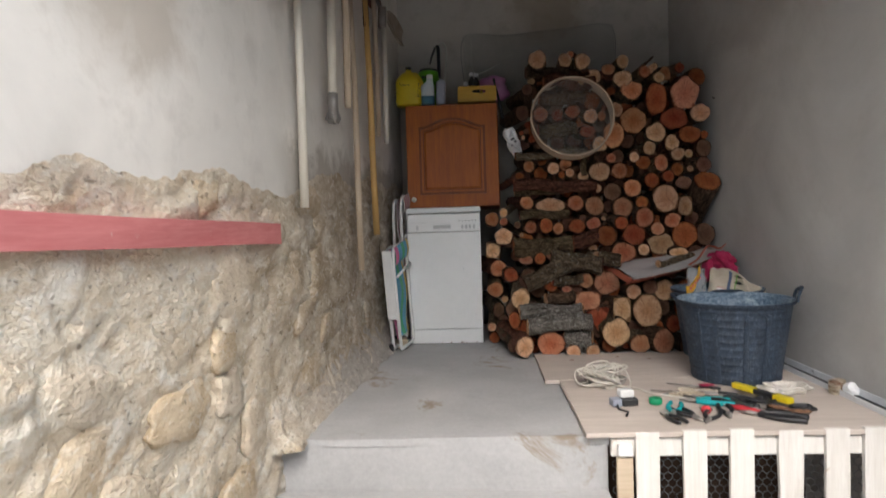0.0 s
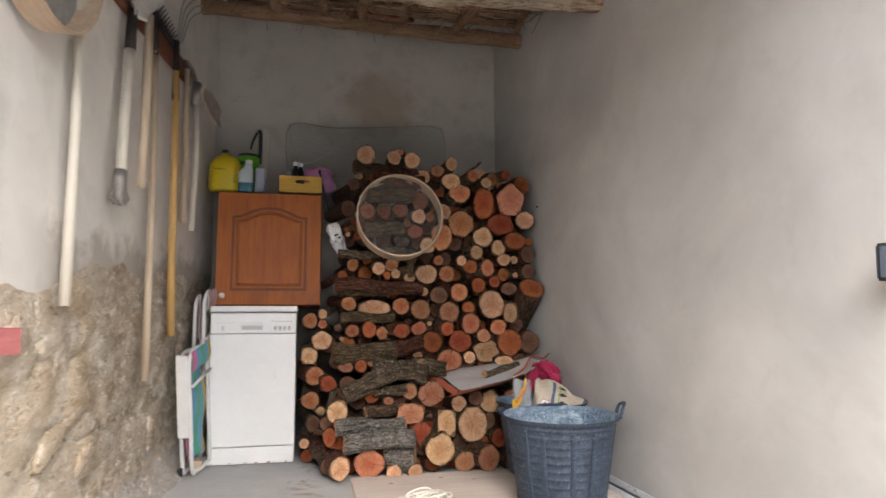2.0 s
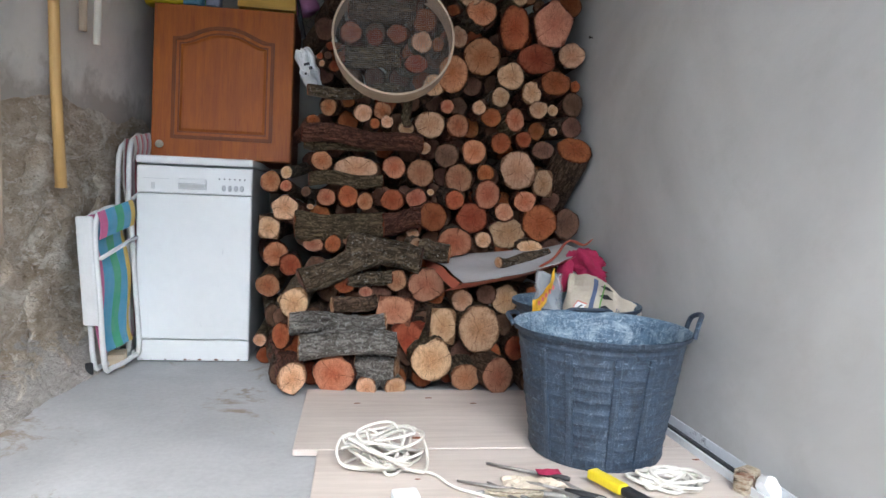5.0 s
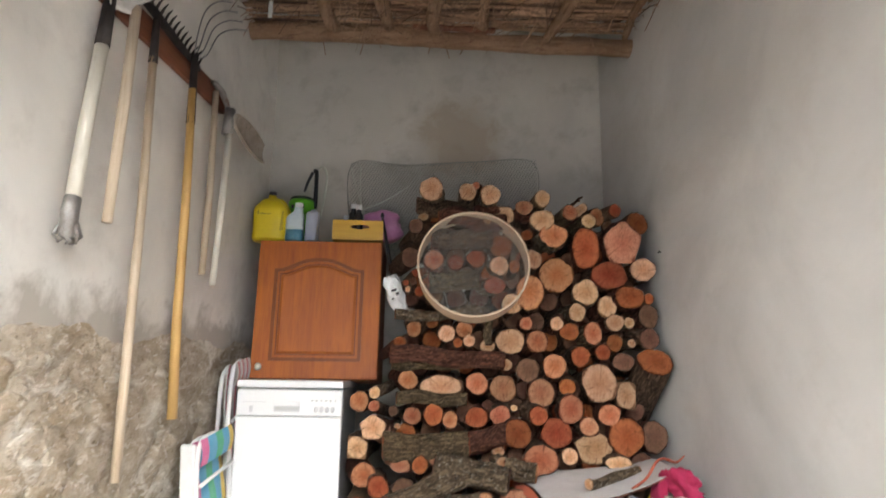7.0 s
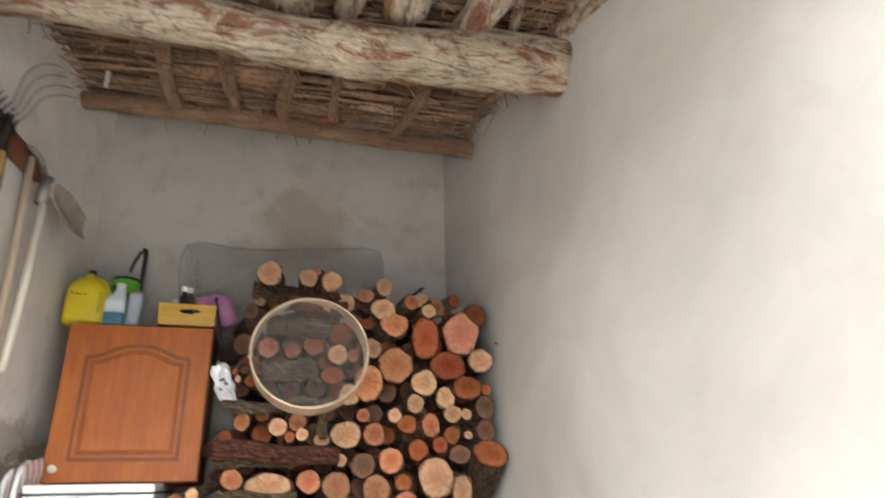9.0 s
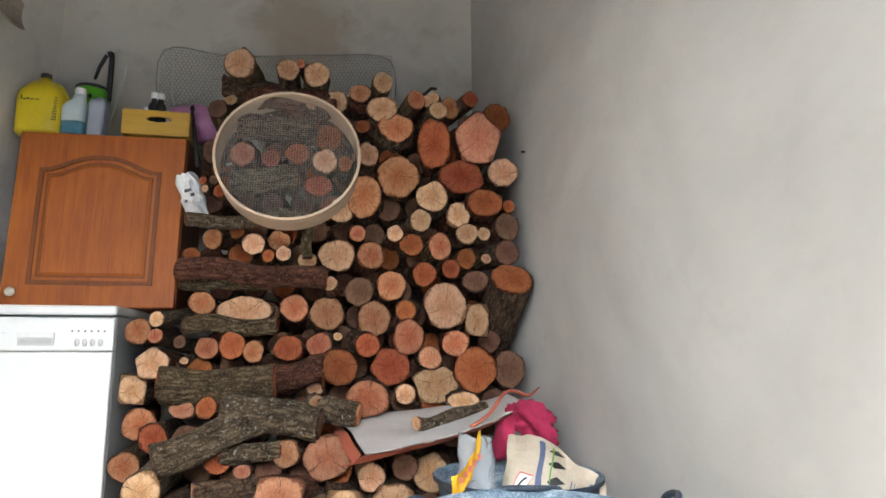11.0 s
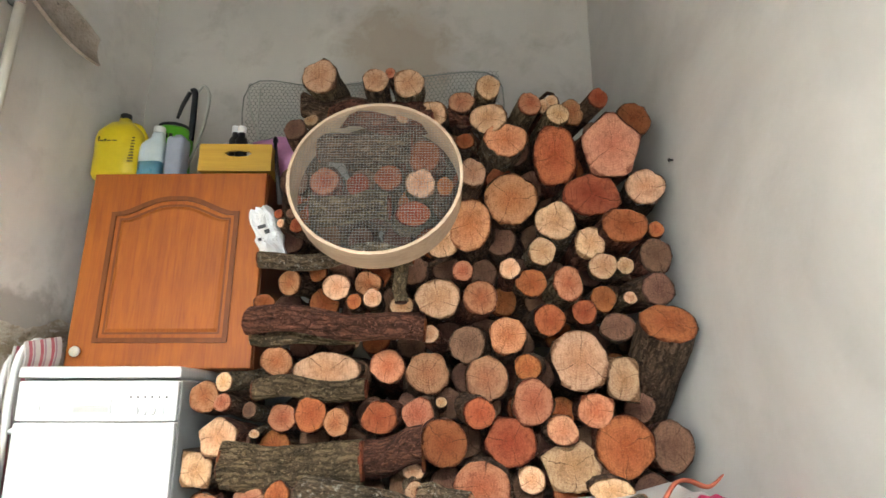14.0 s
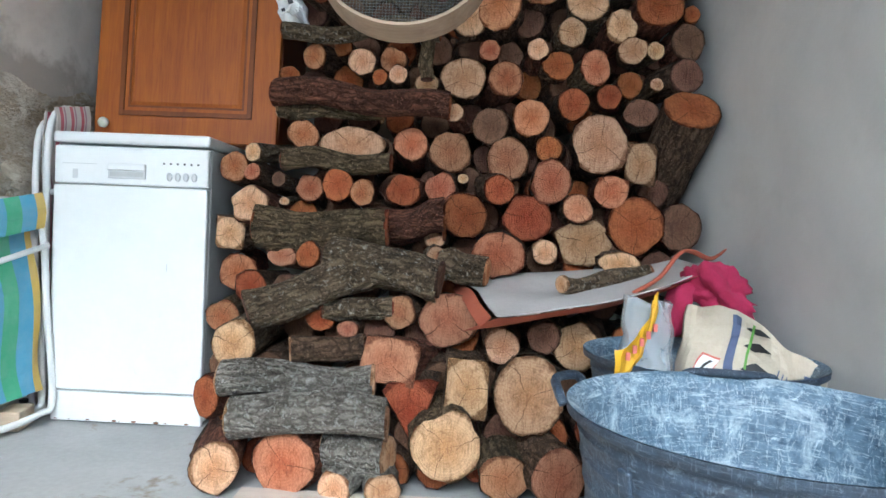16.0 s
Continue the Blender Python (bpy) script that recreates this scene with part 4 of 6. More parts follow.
t = thing("spade", "spade with a pale round handle and a pointed cement-caked blade", "shovel", (off(3.14, 0.085), 3.125, 2.165))
handle(t, [(0, 0.03, 0.72), (0.004, 0.015, 0.4), (0, 0, 0)], [0.017, 0.018, 0.016], HANDLE)
part("blade", blade(-0.02, 1.35, 0.37, -0.03, (-0.055, 0.005, 0.70)), SHOVEL_STEEL, t, "grey blade with dried cement", True)

t = thing("garden_rake", "wooden-handled rake hung with its toothed steel head on the rail", "rake", (off(3.39, 0.05), 3.39, 1.385))
handle(t, [(0, -0.05, 1.42), (0.006, -0.03, 0.9), (0, -0.01, 0.4), (0, 0, 0)], [0.014, 0.015, 0.016, 0.016], HANDLE)
part("socket", tube(bmesh.new(), [(0, -0.048, 1.40), (0, -0.052, 1.575)], [0.016, 0.012], 8), BLACK_STEEL, t, "", True)
part("head_bar", boxes((-0.012, 0.012, -0.20, 0.36, 1.565, 1.592), bevel=0.004), BLACK_STEEL, t)
for k in range(15):
    y = -0.19 + 0.0385 * k
    part("tooth", tube(bmesh.new(), [(0.0, y, 1.585), (0.012, y + 0.004, 1.620), (0.026, y + 0.006, 1.640)], [0.006, 0.005, 0.002], 5), BLACK_STEEL, t)

t = thing("pitchfork", "pitchfork with a yellow wooden handle and four curved tines", "fork", (off(3.74, 0.05), 3.74, 1.557))
handle(t, [(0, -0.10, 1.27), (0.004, -0.07, 0.8), (0, -0.04, 0.35), (0, 0, 0)], [0.015, 0.017, 0.018, 0.019], HANDLE_YELLOW)
part("socket", tube(bmesh.new(), [(0, -0.088, 1.13), (0, -0.105, 1.42)], [0.0185, 0.014], 8), BLACK_STEEL, t, "dark iron socket", True)
for k in range(4):
    y = -0.22 + 0.055 * k
    part("tine", tube(bmesh.new(), smooth_line([(0, -0.105, 1.40), (0.01, -0.13 + 0.04 * k, 1.46), (0.02, -0.10 + 0.06 * k, 1.60), (0.04, -0.02 + 0.075 * k, 1.70), (0.06, 0.10 + 0.08 * k, 1.77)], 5), 0.0032, 6), WIRE, t, "", True)

t = thing("hoe", "short-handled hoe with a pale stick and a grey steel blade", "hoe", (off(3.90, 0.045), 3.90, 2.125))
handle(t, [(0, -0.02, 0.80), (0.004, 0, 0.35), (0, 0.0, 0)], [0.013, 0.015, 0.014], HANDLE)
part("head", tube(bmesh.new(), [(0, -0.05, 0.83), (0.01, 0.03, 0.82), (0.03, 0.13, 0.74)], [0.018, 0.02, 0.012], 8, True, 0.5), STEEL, t, "", True)
t = thing("mattock", "mattock with a pale handle and a broad rusty grey blade", "mattock", (off(3.92, 0.085), 3.915, 2.085))
handle(t, [(0, 0.06, 0.76), (0.004, 0.03, 0.36), (0, 0, 0)], [0.015, 0.016, 0.013], HANDLE_WHITE)
bm = bmesh.new()
grid(bm, 10, 16, lambda u, v: Vector((0.012 + 0.05 * v + 0.012 * (2 * u - 1) ** 2, 0.055 + 0.29 * v - 0.02 * (u - 0.5), 0.74 - 0.05 * v + (u - 0.5) * (0.05 + 0.075 * math.sin(0.3 + 2.3 * v)))), thick=(0.014, 0, 0))
part("blade", bm, EARTHY_STEEL, t, "earth-caked grey blade", False)
part("eye", tube(bmesh.new(), [(-0.008, 0.050, 0.68), (-0.004, 0.062, 0.80)], 0.024, 10), STEEL, t, "", True)

# a nail and a scrap of white paper hang from the reeds over the pole
t = thing("paper_scrap", "small torn scrap of white paper hanging from the reeds", "paper", (-0.33, 4.1, 3.50))
part("sheet", grid(bmesh.new(), 3, 6, lambda u, v: Vector((0.02 * (u - 0.5) + 0.006 * wob(v * 3, u, 1), 0.01 * wob(v * 4, 3, u), -0.09 * v)), thick=(0, 0.0015, 0)), WHITE, t)

# ---- dishwasher with a kitchen cabinet on it ----
D = thing("dishwasher", "slim white front-loading dishwasher, chipped at its foot, standing on the concrete", "dishwasher", (-0.36, 4.10, FLOOR))
part("body", boxes((0.004, 0.456, 0.03, 0.575, 0.012, 0.815), bevel=0.006), ENAMEL_SIDE, D, "steel side panels in a darker grey than the front")
part("worktop", boxes((0.0, 0.46, 0.0, 0.59, 0.818, 0.85), bevel=0.008), ENAMEL, D)
part("control_panel", boxes((0.004, 0.456, 0.004, 0.029, 0.700, 0.810), bevel=0.006), ENAMEL, D)
part("door", boxes((0.004, 0.456, 0.002, 0.029, 0.098, 0.697), bevel=0.005), ENAMEL, D)
part("plinth", boxes((0.006, 0.454, 0.012, 0.029, 0.004, 0.092), bevel=0.004), ENAMEL, D)
part("handle_recess", boxes((0.166, 0.276, -0.002, 0.0035, 0.718, 0.760), bevel=0.0015), PANEL_GREY, D, "pale grey recessed grip")
part("handle_lip", boxes((0.166, 0.276, -0.008, -0.0021, 0.742, 0.761), bevel=0.002), ENAMEL, D)
part("handle_slot", boxes((0.172, 0.270, -0.003, -0.0021, 0.724, 0.738)), ENAMEL_SIDE, D)
for k in range(4):
    bm = lathe(bmesh.new(), [(0.010, 0.0), (0.010, 0.004), (0.008, 0.006)], 14, 0.8, 1.25)
    b = part("button", bm, PANEL_GREY, D, "", True)
    b.matrix_basis = Matrix.Translation((0.345 + 0.024 * k, 0.0035, 0.728)) @ pose(0, 0, 0, 90)
for k in range(6):
    part("indicator", boxes((0.325 + 0.02 * k, 0.330 + 0.02 * k, 0.0015, 0.0035, 0.763, 0.768)), BLACK, D)
part("program_label", boxes((0.03, 0.13, 0.0022, 0.0035, 0.757, 0.759), (0.06, 0.075, 0.0022, 0.0035, 0.715, 0.742)), PANEL_GREY, D)
for k in range(18):
    x = rnd.uniform(0.02, 0.44)
    if rnd.random() < 0.75:
        w = rnd.uniform(0.004, 0.018)
        part("rust_chip", lathe(bmesh.new(), [(w / 2, 0.0), (w / 2, 0.002)], 7, 1.0, rnd.uniform(0.2, 0.5)), RUST, D, "rusted chip").matrix_basis = Matrix.Translation((x, 0.0118, 0.010)) @ pose(0, 0, 0, 90)
part("scratch", boxes((0.344, 0.346, 0.0008, 0.0018, 0.455, 0.478)), PANEL_GREY, D)

CB = thing("kitchen_cabinet", "varnished cherry-wood cabinet with arched panel door on the dishwasher", "cabinet", (-0.37, 4.315, FLOOR + 0.852), (-3.4, 0, 0))
part("carcass", boxes((0.0, 0.60, 0.022, 0.32, 0.0, 0.67), bevel=0.003), VARNISH_DARK, CB)
door = part("door", boxes((0.003, 0.597, 0.0, 0.0205, 0.003, 0.667), bevel=0.004), VARNISH, CB, "varnished door with an arched raised panel")


def arch(w0, w1, z0, z1, rise, n=14):
    pts = [(w0, z0), (w1, z0)]
    for k in range(n + 1):
        q = k / n
        s = max(0.0, min(1.0, (0.5 - abs(q - 0.5)) / 0.5 * 1.25 - 0.12))
        pts.append((w1 + (w0 - w1) * q, z1 + rise * math.sin(s * math.pi / 2) ** 1.5))
    return pts


def frame_ring(outer, inner, y0, y1):
    bm = bmesh.new()
    n = len(outer)
    rings = [[bm.verts.new((x, y, z)) for x, z in loop] for loop, y in ((outer, y0), (outer, y1), (inner, y1), (inner, y0))]
    for a, b in zip(rings, rings[1:] + rings[:1]):
        for k in range(n):
            bm.faces.new((a[k], a[(k + 1) % n], b[(k + 1) % n], b[k]))
    return bm


part("moulding", frame_ring(arch(0.085, 0.515, 0.085, 0.525, 0.055), arch(0.100, 0.500, 0.100, 0.512, 0.053), -0.007, 0.001), VARNISH_DARK, door, "dark routed moulding")
bm = bmesh.new()
loop = arch(0.118, 0.482, 0.118, 0.497, 0.048)
a = [bm.verts.new((x, 0.0005, z)) for x, z in loop]
b = [bm.verts.new((0.30 + (x - 0.30) * 0.94, -0.006, 0.32 + (z - 0.32) * 0.945)) for x, z in loop]
for k in range(len(loop)):
    bm.faces.new((a[k], a[(k + 1) % len(loop)], b[(k + 1) % len(loop)], b[k]))
bm.faces.new(b)
part("raised_panel", bm, VARNISH, door)
part("panel_groove", frame_ring(arch(0.112, 0.488, 0.112, 0.503, 0.049), arch(0.118, 0.482, 0.118, 0.497, 0.048), -0.002, 0.001), VARNISH_DARK, door)
bm = lathe(bmesh.new(), [(0.006, 0), (0.006, 0.010), (0.016, 0.016), (0.017, 0.024), (0.010, 0.031)], 16)
b = part("knob", bm, HANDLE_WHITE, door, "pale round knob", True)
b.matrix_basis = Matrix.Translation((0.045, 0.0, 0.055)) @ pose(0, 0, 0, 90)
CAB_TOP = FLOOR + 0.852 + 0.67


# ---- on the cabinet ----
def squared(bm, w, d, levels, n=32, power=4.0):
    """A body with rounded-rectangle sections: levels of (scale across, scale deep, height, shift)."""
    rings = []
    for sx, sy, z, dx in levels:
        ring = []
        for k in range(n):
            a = 2 * math.pi * k / n
            c, s = math.cos(a), math.sin(a)
            q = (abs(c) ** power + abs(s) ** power) ** (-1 / power)
            ring.append(bm.verts.new((dx + w / 2 * sx * c * q, d / 2 * sy * s * q, z)))
        rings.append(ring)
    for a, b in zip(rings, rings[1:]):
        for k in range(n):
            bm.faces.new((a[k], a[(k + 1) % n], b[(k + 1) % n], b[k]))
    bm.faces.new(rings[0][::-1])
    bm.faces.new(rings[-1])
    return bm


J = thing("jerrycan", "yellow plastic canister with a black cap on the cabinet", "canister", (-0.35, 4.47, CAB_TOP + 0.012))
part("body", squared(bmesh.new(), 0.175, 0.13, [(0.94, 0.94, 0, 0), (1, 1, 0.015, 0), (1, 1, 0.15, 0), (0.92, 0.95, 0.175, 0), (0.5, 0.6, 0.215, 0), (0.24, 0.32, 0.222, 0), (0.22, 0.3, 0.238, 0)], power=3.4), YELLOW, J, "", True)
part("grip", tube(bmesh.new(), smooth_line([(0.02, 0, 0.215), (0.055, 0, 0.205), (0.085, 0, 0.15), (0.088, 0, 0.11)], 5), 0.012, 8), YELLOW, J, "", True)
part("cap", lathe(bmesh.new(), [(0.020, 0.236), (0.020, 0.256), (0.017, 0.259)], 16), BLACK, J, "black screw cap")
bm = bmesh.new()
for k in range(9):
    box(bm, 0.058 + 0.001 * k, 0.076, -0.0655, -0.0625, 0.05 + 0.011 * k, 0.053 + 0.011 * k)
part("scale_marks", bm, BLACK, J)
bm = bmesh.new()
for x, w, h in ((-0.055, 0.004, 0.018), (-0.048, 0.010, 0.004), (-0.034, 0.008, 0.008), (-0.022, 0.012, 0.004), (-0.004, 0.014, 0.004)):
    box(bm, x, x + w, -0.0665, -0.064, 0.128, 0.128 + h)
part("scribble", bm, BLACK, J)

S = thing("pressure_sprayer", "green and black pressure sprayer with a black lance, behind the bottles", "sprayer", (-0.225, 4.60, CAB_TOP + 0.0))
part("tank", lathe(bmesh.new(), [(0.062, 0), (0.068, 0.01), (0.068, 0.17), (0.066, 0.19)], 24), GREEN, S, "", True)
part("shoulder", lathe(bmesh.new(), [(0.069, 0.188), (0.071, 0.20), (0.071, 0.25), (0.062, 0.262)], 24), GREEN, S, "bright green shoulder", True)
part("lid", lathe(bmesh.new(), [(0.066, 0.262), (0.060, 0.276), (0.03, 0.282)], 24), BLACK, S, "", True)
part("lance", tube(bmesh.new(), smooth_line([(0.07, -0.01, 0.22), (0.072, -0.012, 0.32), (0.07, -0.01, 0.42), (0.055, -0.01, 0.425)], 5), 0.012, 8), BLACK, S, "black trigger lance", True)
part("trigger", tube(bmesh.new(), [(0.05, -0.012, 0.42), (0.025, -0.014, 0.36), (0.012, -0.014, 0.31)], [0.009, 0.008, 0.006], 7), BLACK, S, "", True)
bm = bmesh.new()
for k, w in enumerate((0.012, 0.010, 0.012, 0.012)):
    box(bm, -0.04 + 0.018 * k, -0.04 + 0.018 * k + w, -0.0735, -0.0695, 0.205, 0.222)
part("letters", bm, BLACK, S)
part("hose", tube(bmesh.new(), smooth_line([(0.075, 0, 0.43), (0.10, 0, 0.455), (0.125, 0, 0.40), (0.115, -0.02, 0.25), (0.10, -0.10, 0.06), (0.09, -0.15, 0.008)], 6), 0.006, 7), HOSE, S, "", True)

B1 = thing("bottle", "milky plastic bottle with a white cap, half full of blue liquid", "bottle", (-0.225, 4.45, CAB_TOP + 0.011))
part("body", squared(bmesh.new(), 0.088, 0.06, [(1, 1, 0.058, 0), (1, 1, 0.115, 0), (0.9, 0.95, 0.13, 0.004), (0.52, 0.6, 0.155, 0.014), (0.44, 0.55, 0.175, 0.016)]), MILKY, B1, "", True)
part("liquid", squared(bmesh.new(), 0.088, 0.06, [(0.95, 0.95, 0, 0), (1, 1, 0.01, 0), (1, 1, 0.058, 0)]), BLUE_LIQUID, B1, "blue liquid behind thin plastic", True)
part("cap", lathe(bmesh.new(), [(0.021, 0.174), (0.021, 0.196), (0.019, 0.199)], 16), WHITE, B1).location.x = 0.016
B2 = thing("bottle", "grey-blue square plastic bottle without label", "bottle", (-0.140, 4.455, CAB_TOP + 0.011))
part("body", squared(bmesh.new(), 0.062, 0.075, [(0.94, 0.94, 0, 0), (1, 1, 0.008, 0), (1, 1, 0.140, 0.004), (0.9, 0.9, 0.152, 0.006), (0.4, 0.4, 0.158, 0.006), (0.4, 0.4, 0.166, 0.006)], power=7), GREY_BLUE, B2, "", True)

C = thing("wooden_crate", "yellow-painted wooden box with an oval hand hole, holding small jars", "crate", (0.098, 4.46, CAB_TOP + 0.012), (0, 0, 3))
part("bottom", boxes((-0.122, 0.122, -0.068, 0.072, 0.0, 0.008)), CRATE, C)
bm = bmesh.new()
outer = [(-0.125, 0.0), (0.0, 0.0), (0.125, 0.0), (0.125, 0.05), (0.125, 0.10), (0.0, 0.10), (-0.125, 0.10), (-0.125, 0.05)]
oval = [(0.048 * math.cos(a) + 0.01, 0.065 + 0.013 * math.sin(a)) for a in (-2.36, -1.57, -0.79, 0.0, 0.79, 1.57, 2.36, 3.14)]
part("front_side", frame_ring(outer, oval, -0.082, -0.070), CRATE, C)
part("back_side", boxes((-0.125, 0.125, 0.073, 0.083, 0.0, 0.10), bevel=0.002), CRATE, C)
part("end_side", boxes((-0.125, -0.115, -0.0695, 0.0725, 0.008, 0.098), bevel=0.002), CRATE, C)
part("end_side", boxes((0.115, 0.125, -0.0695, 0.0725, 0.008, 0.098), bevel=0.002), CRATE, C)
for x, y, h in ((-0.03, 0.0, 0.20), (0.0, -0.02, 0.19), (-0.07, 0.03, 0.145)):
    j = thing("small_bottle", "small dark bottle with a white cap standing in the crate", "bottle", (0.098 + x, 4.46 + y, CAB_TOP + 0.021))
    part("body", lathe(bmesh.new(), [(0.020, 0), (0.022, 0.004), (0.022, h - 0.06), (0.012, h - 0.045), (0.012, h - 0.03)], 14), BLACK, j, "", True)
    part("cap", lathe(bmesh.new(), [(0.0145, h - 0.032), (0.0145, h - 0.008), (0.012, h - 0.006)], 14), WHITE, j)


crumpled("plastic_bag", "crumpled pink plastic bag behind the crate", "bag", (0.225, 4.55, CAB_TOP + 0.12), (0.10, 0.06, 0.075), PINK_FOIL, 3.0, 0.5)
t = thing("brush", "thin black-handled brush leaning on the crate", "brush", (0.215, 4.43, CAB_TOP))
part("stick", tube(bmesh.new(), [(0.05, -0.03, -0.10), (0.02, -0.005, 0.06), (0.0, 0.03, 0.155)], [0.012, 0.007, 0.006], 7), BLACK, t, "", True)
part("knob", lathe(bmesh.new(), [(0.009, 0.150), (0.010, 0.158), (0.006, 0.172)], 10), BLACK, t).location.y = 0.032

# carrier bag hanging beside the cabinet
bm = bmesh.new()
grid(bm, 12, 16, lambda u, v: Vector((0.060 * (u - 0.5) * (0.55 + 0.8 * math.sin(0.6 + 2.2 * v)) + 0.015 * wob(u * 3, v * 4, 2), -0.03 * math.sin(math.pi * u) + 0.03 * wob(u * 4, v * 5, 7), -0.17 * v + 0.014 * wob(u * 5, 3, v * 4))), thick=(0, 0.022, 0))
t = part("carrier_bag", bm, [BAG_WHITE])
t.matrix_basis = pose(0.285, 4.13, 2.165, 0, -18, 0)
tagged(t, "crumpled white carrier bag with dark print, hanging by the cabinet", "bag")
bm = bmesh.new()
for x, z, w, h in ((-0.012, -0.075, 0.024, 0.010), (0.004, -0.095, 0.014, 0.012), (-0.02, -0.11, 0.010, 0.008)):
    box(bm, x, x + w, -0.050, -0.046, z, z + h)
part("print", bm, BLACK, t, "dark print")


# ---- wire netting standing behind the firewood ----
def hex_net(bm, w, h, cell, r, place):
    """Hexagonal netting: zigzag wires, neighbours mirrored so that they meet."""
    nx, nz = int(2 * w / cell), int(h / (cell * 0.4))
    for i in range(nx + 1):
        pts = [place(i * cell / 2 + (0.25 if (j // 2 + i) % 2 else -0.25) * cell, j * cell * 0.4) for j in range(nz + 1)]
        tube(bm, pts, r, 3, False)
    return bm


net = thing("wire_netting", "upright sheet of grey wire netting standing against the back wall", "netting", (0.02, BACK - 0.10, FLOOR + 1.7))
bm = hex_net(bmesh.new(), 1.02, 0.34, 0.017, 0.0014, lambda x, z: Vector((x, 0.03 * wob(x * 3, 0, z * 3) + 0.03 * math.sin(x * 5), z * (1 + 0.08 * x))))
part("mesh", bm, DARK_WIRE, net)
part("edge_wire", tube(bmesh.new(), smooth_line([(0, 0, -0.02), (0, 0, 0.33), (0.3, 0.03, 0.338), (0.7, -0.01, 0.355), (1.02, 0.02, 0.365), (1.03, 0.0, 0.05)], 5), 0.0025, 6), DARK_WIRE, net)
part("lower_sheet", hex_net(bmesh.new(), 1.02, 0.40, 0.04, 0.0018, lambda x, z: Vector((x, 0.02, z - 0.40))), DARK_WIRE, net)
for k, pts in enumerate(([(0.0, -0.01, 0.30), (0.03, -0.03, 0.18), (0.09, -0.05, 0.02)], [(0.05, -0.01, 0.31), (0.055, -0.03, 0.15), (0.08, -0.05, 0.0)], [(0.08, -0.05, 0.06), (0.2, -0.09, 0.10), (0.32, -0.16, 0.16)])):
    part("tie_cord", tube(bmesh.new(), smooth_line(pts, 4), 0.003, 5), HOSE, net, "pale green cord", True)


# ---- firewood: every log is a thing, its sawn end a part ----
def log_shape(rx, rz, seed, n=18, corners=0):
    out = []
    for k in range(n):
        a = 2 * math.pi * k / n
        q = 1 + 0.17 * wob(math.cos(a), math.sin(a), seed, 1.1) + 0.10 * wob(math.cos(a), math.sin(a), seed + 9, 3.0)
        if corners:
            q = 1 + (q - 1) * 0.5
            s = (a - {3: -1.45, 4: 0.70, 5: 0.3}[corners]) % (2 * math.pi / corners) - math.pi / corners
            q *= 1.12 * math.cos(math.pi / corners) / math.cos(s) * 1.18 if corners > 2 else 1.0
        out.append((rx * q * math.cos(a), rz * q * math.sin(a)))
    return out


def log_bark(loop, length, seed, both=False):
    bm = bmesh.new()
    n, rings = len(loop), []
    steps = max(4, int(length / 0.03))
    for i in range(steps + 1):
        t = i / steps
        bend = (0.03 if both else 0.012) * (wob(t * 2, seed, 3) - wob(0, seed, 3))
        ring = []
        for k, (x, z) in enumerate(loop):
            q = 1 + 0.09 * wob(t * length * 16, k * 0.9, seed) - 0.06 * t
            ring.append(bm.verts.new((x * q + bend, t * length, z * q + bend)))
        rings.append(ring)
    for a, b in zip(rings, rings[1:]):
        for k in range(n):
            bm.faces.new((a[k], a[(k + 1) % n], b[(k + 1) % n], b[k]))
    if not both:
        bm.faces.new(rings[-1])
    return bm


def log_end(loop, seed, y=0.0, sign=-1):
    bm = bmesh.new()
    rows = []
    for q in (0.97, 0.90, 0.55):
        rows.append([bm.verts.new((x * q, y + sign * (0.001 if q > 0.95 else 0.0045 + 0.002 * wob(x * 30, z * 30, seed)), z * q)) for x, z in loop])
    mid = bm.verts.new((0, y + sign * 0.005, 0))
    n = len(loop)
    for a, b in zip(rows, rows[1:]):
        for k in range(n):
            bm.faces.new((a[k], a[(k + 1) % n], b[(k + 1) % n], b[k]))
    for k in range(n):
        bm.faces.new((rows[-1][k], rows[-1][(k + 1) % n], mid))
    back = [bm.verts.new((x * 0.97, y + 0.004 * -sign, z * 0.97)) for x, z in loop]
    for k in range(n):
        bm.faces.new((rows[0][k], rows[0][(k + 1) % n], back[(k + 1) % n], back[k]))
    bm.faces.new(back)
    return bm


TONES = {"p": "pale", "o": "orange", "r": "red-brown", "k": "pinkish", "d": "dark"}
wood = random.Random(21)


def firewood(x, y, z, rx, rz, tone, length=None, turn=None, bark=None, corners=0, both=False, label=""):
    seed = wood.uniform(0, 90)
    loop = log_shape(rx * 0.99, rz * 0.99, seed, 22, corners)
    length = length or wood.uniform(0.36, 0.48)
    length = min(length, BACK - 0.14 - y) if turn is None else length
    kind = bark or BARK[wood.choice((0, 0, 0, 1, 1, 2, 3))]
    ob = part("firewood_log", log_bark(loop, length, seed, both), kind, smooth=True)
    if turn is None:
        turn = (wood.uniform(-9, 6), 0, wood.uniform(-13, 13))
    ob.matrix_basis = pose(x, y, z, *turn)
    size = "thick" if max(rx, rz) > 0.055 else "thin" if max(rx, rz) < 0.03 else "round"
    tagged(ob, label or f"{size} firewood log with a {TONES[tone]} sawn end in the stack", "firewood", "stacked firewood")
    part("sawn_end", log_end(loop, seed), CUT[tone], ob, f"{TONES[tone]} sawn end")
    if both:
        part("sawn_end", log_end([(a * 0.87, b * 0.87) for a, b in loop], seed, length, 1), CUT[tone], ob)
    return ob


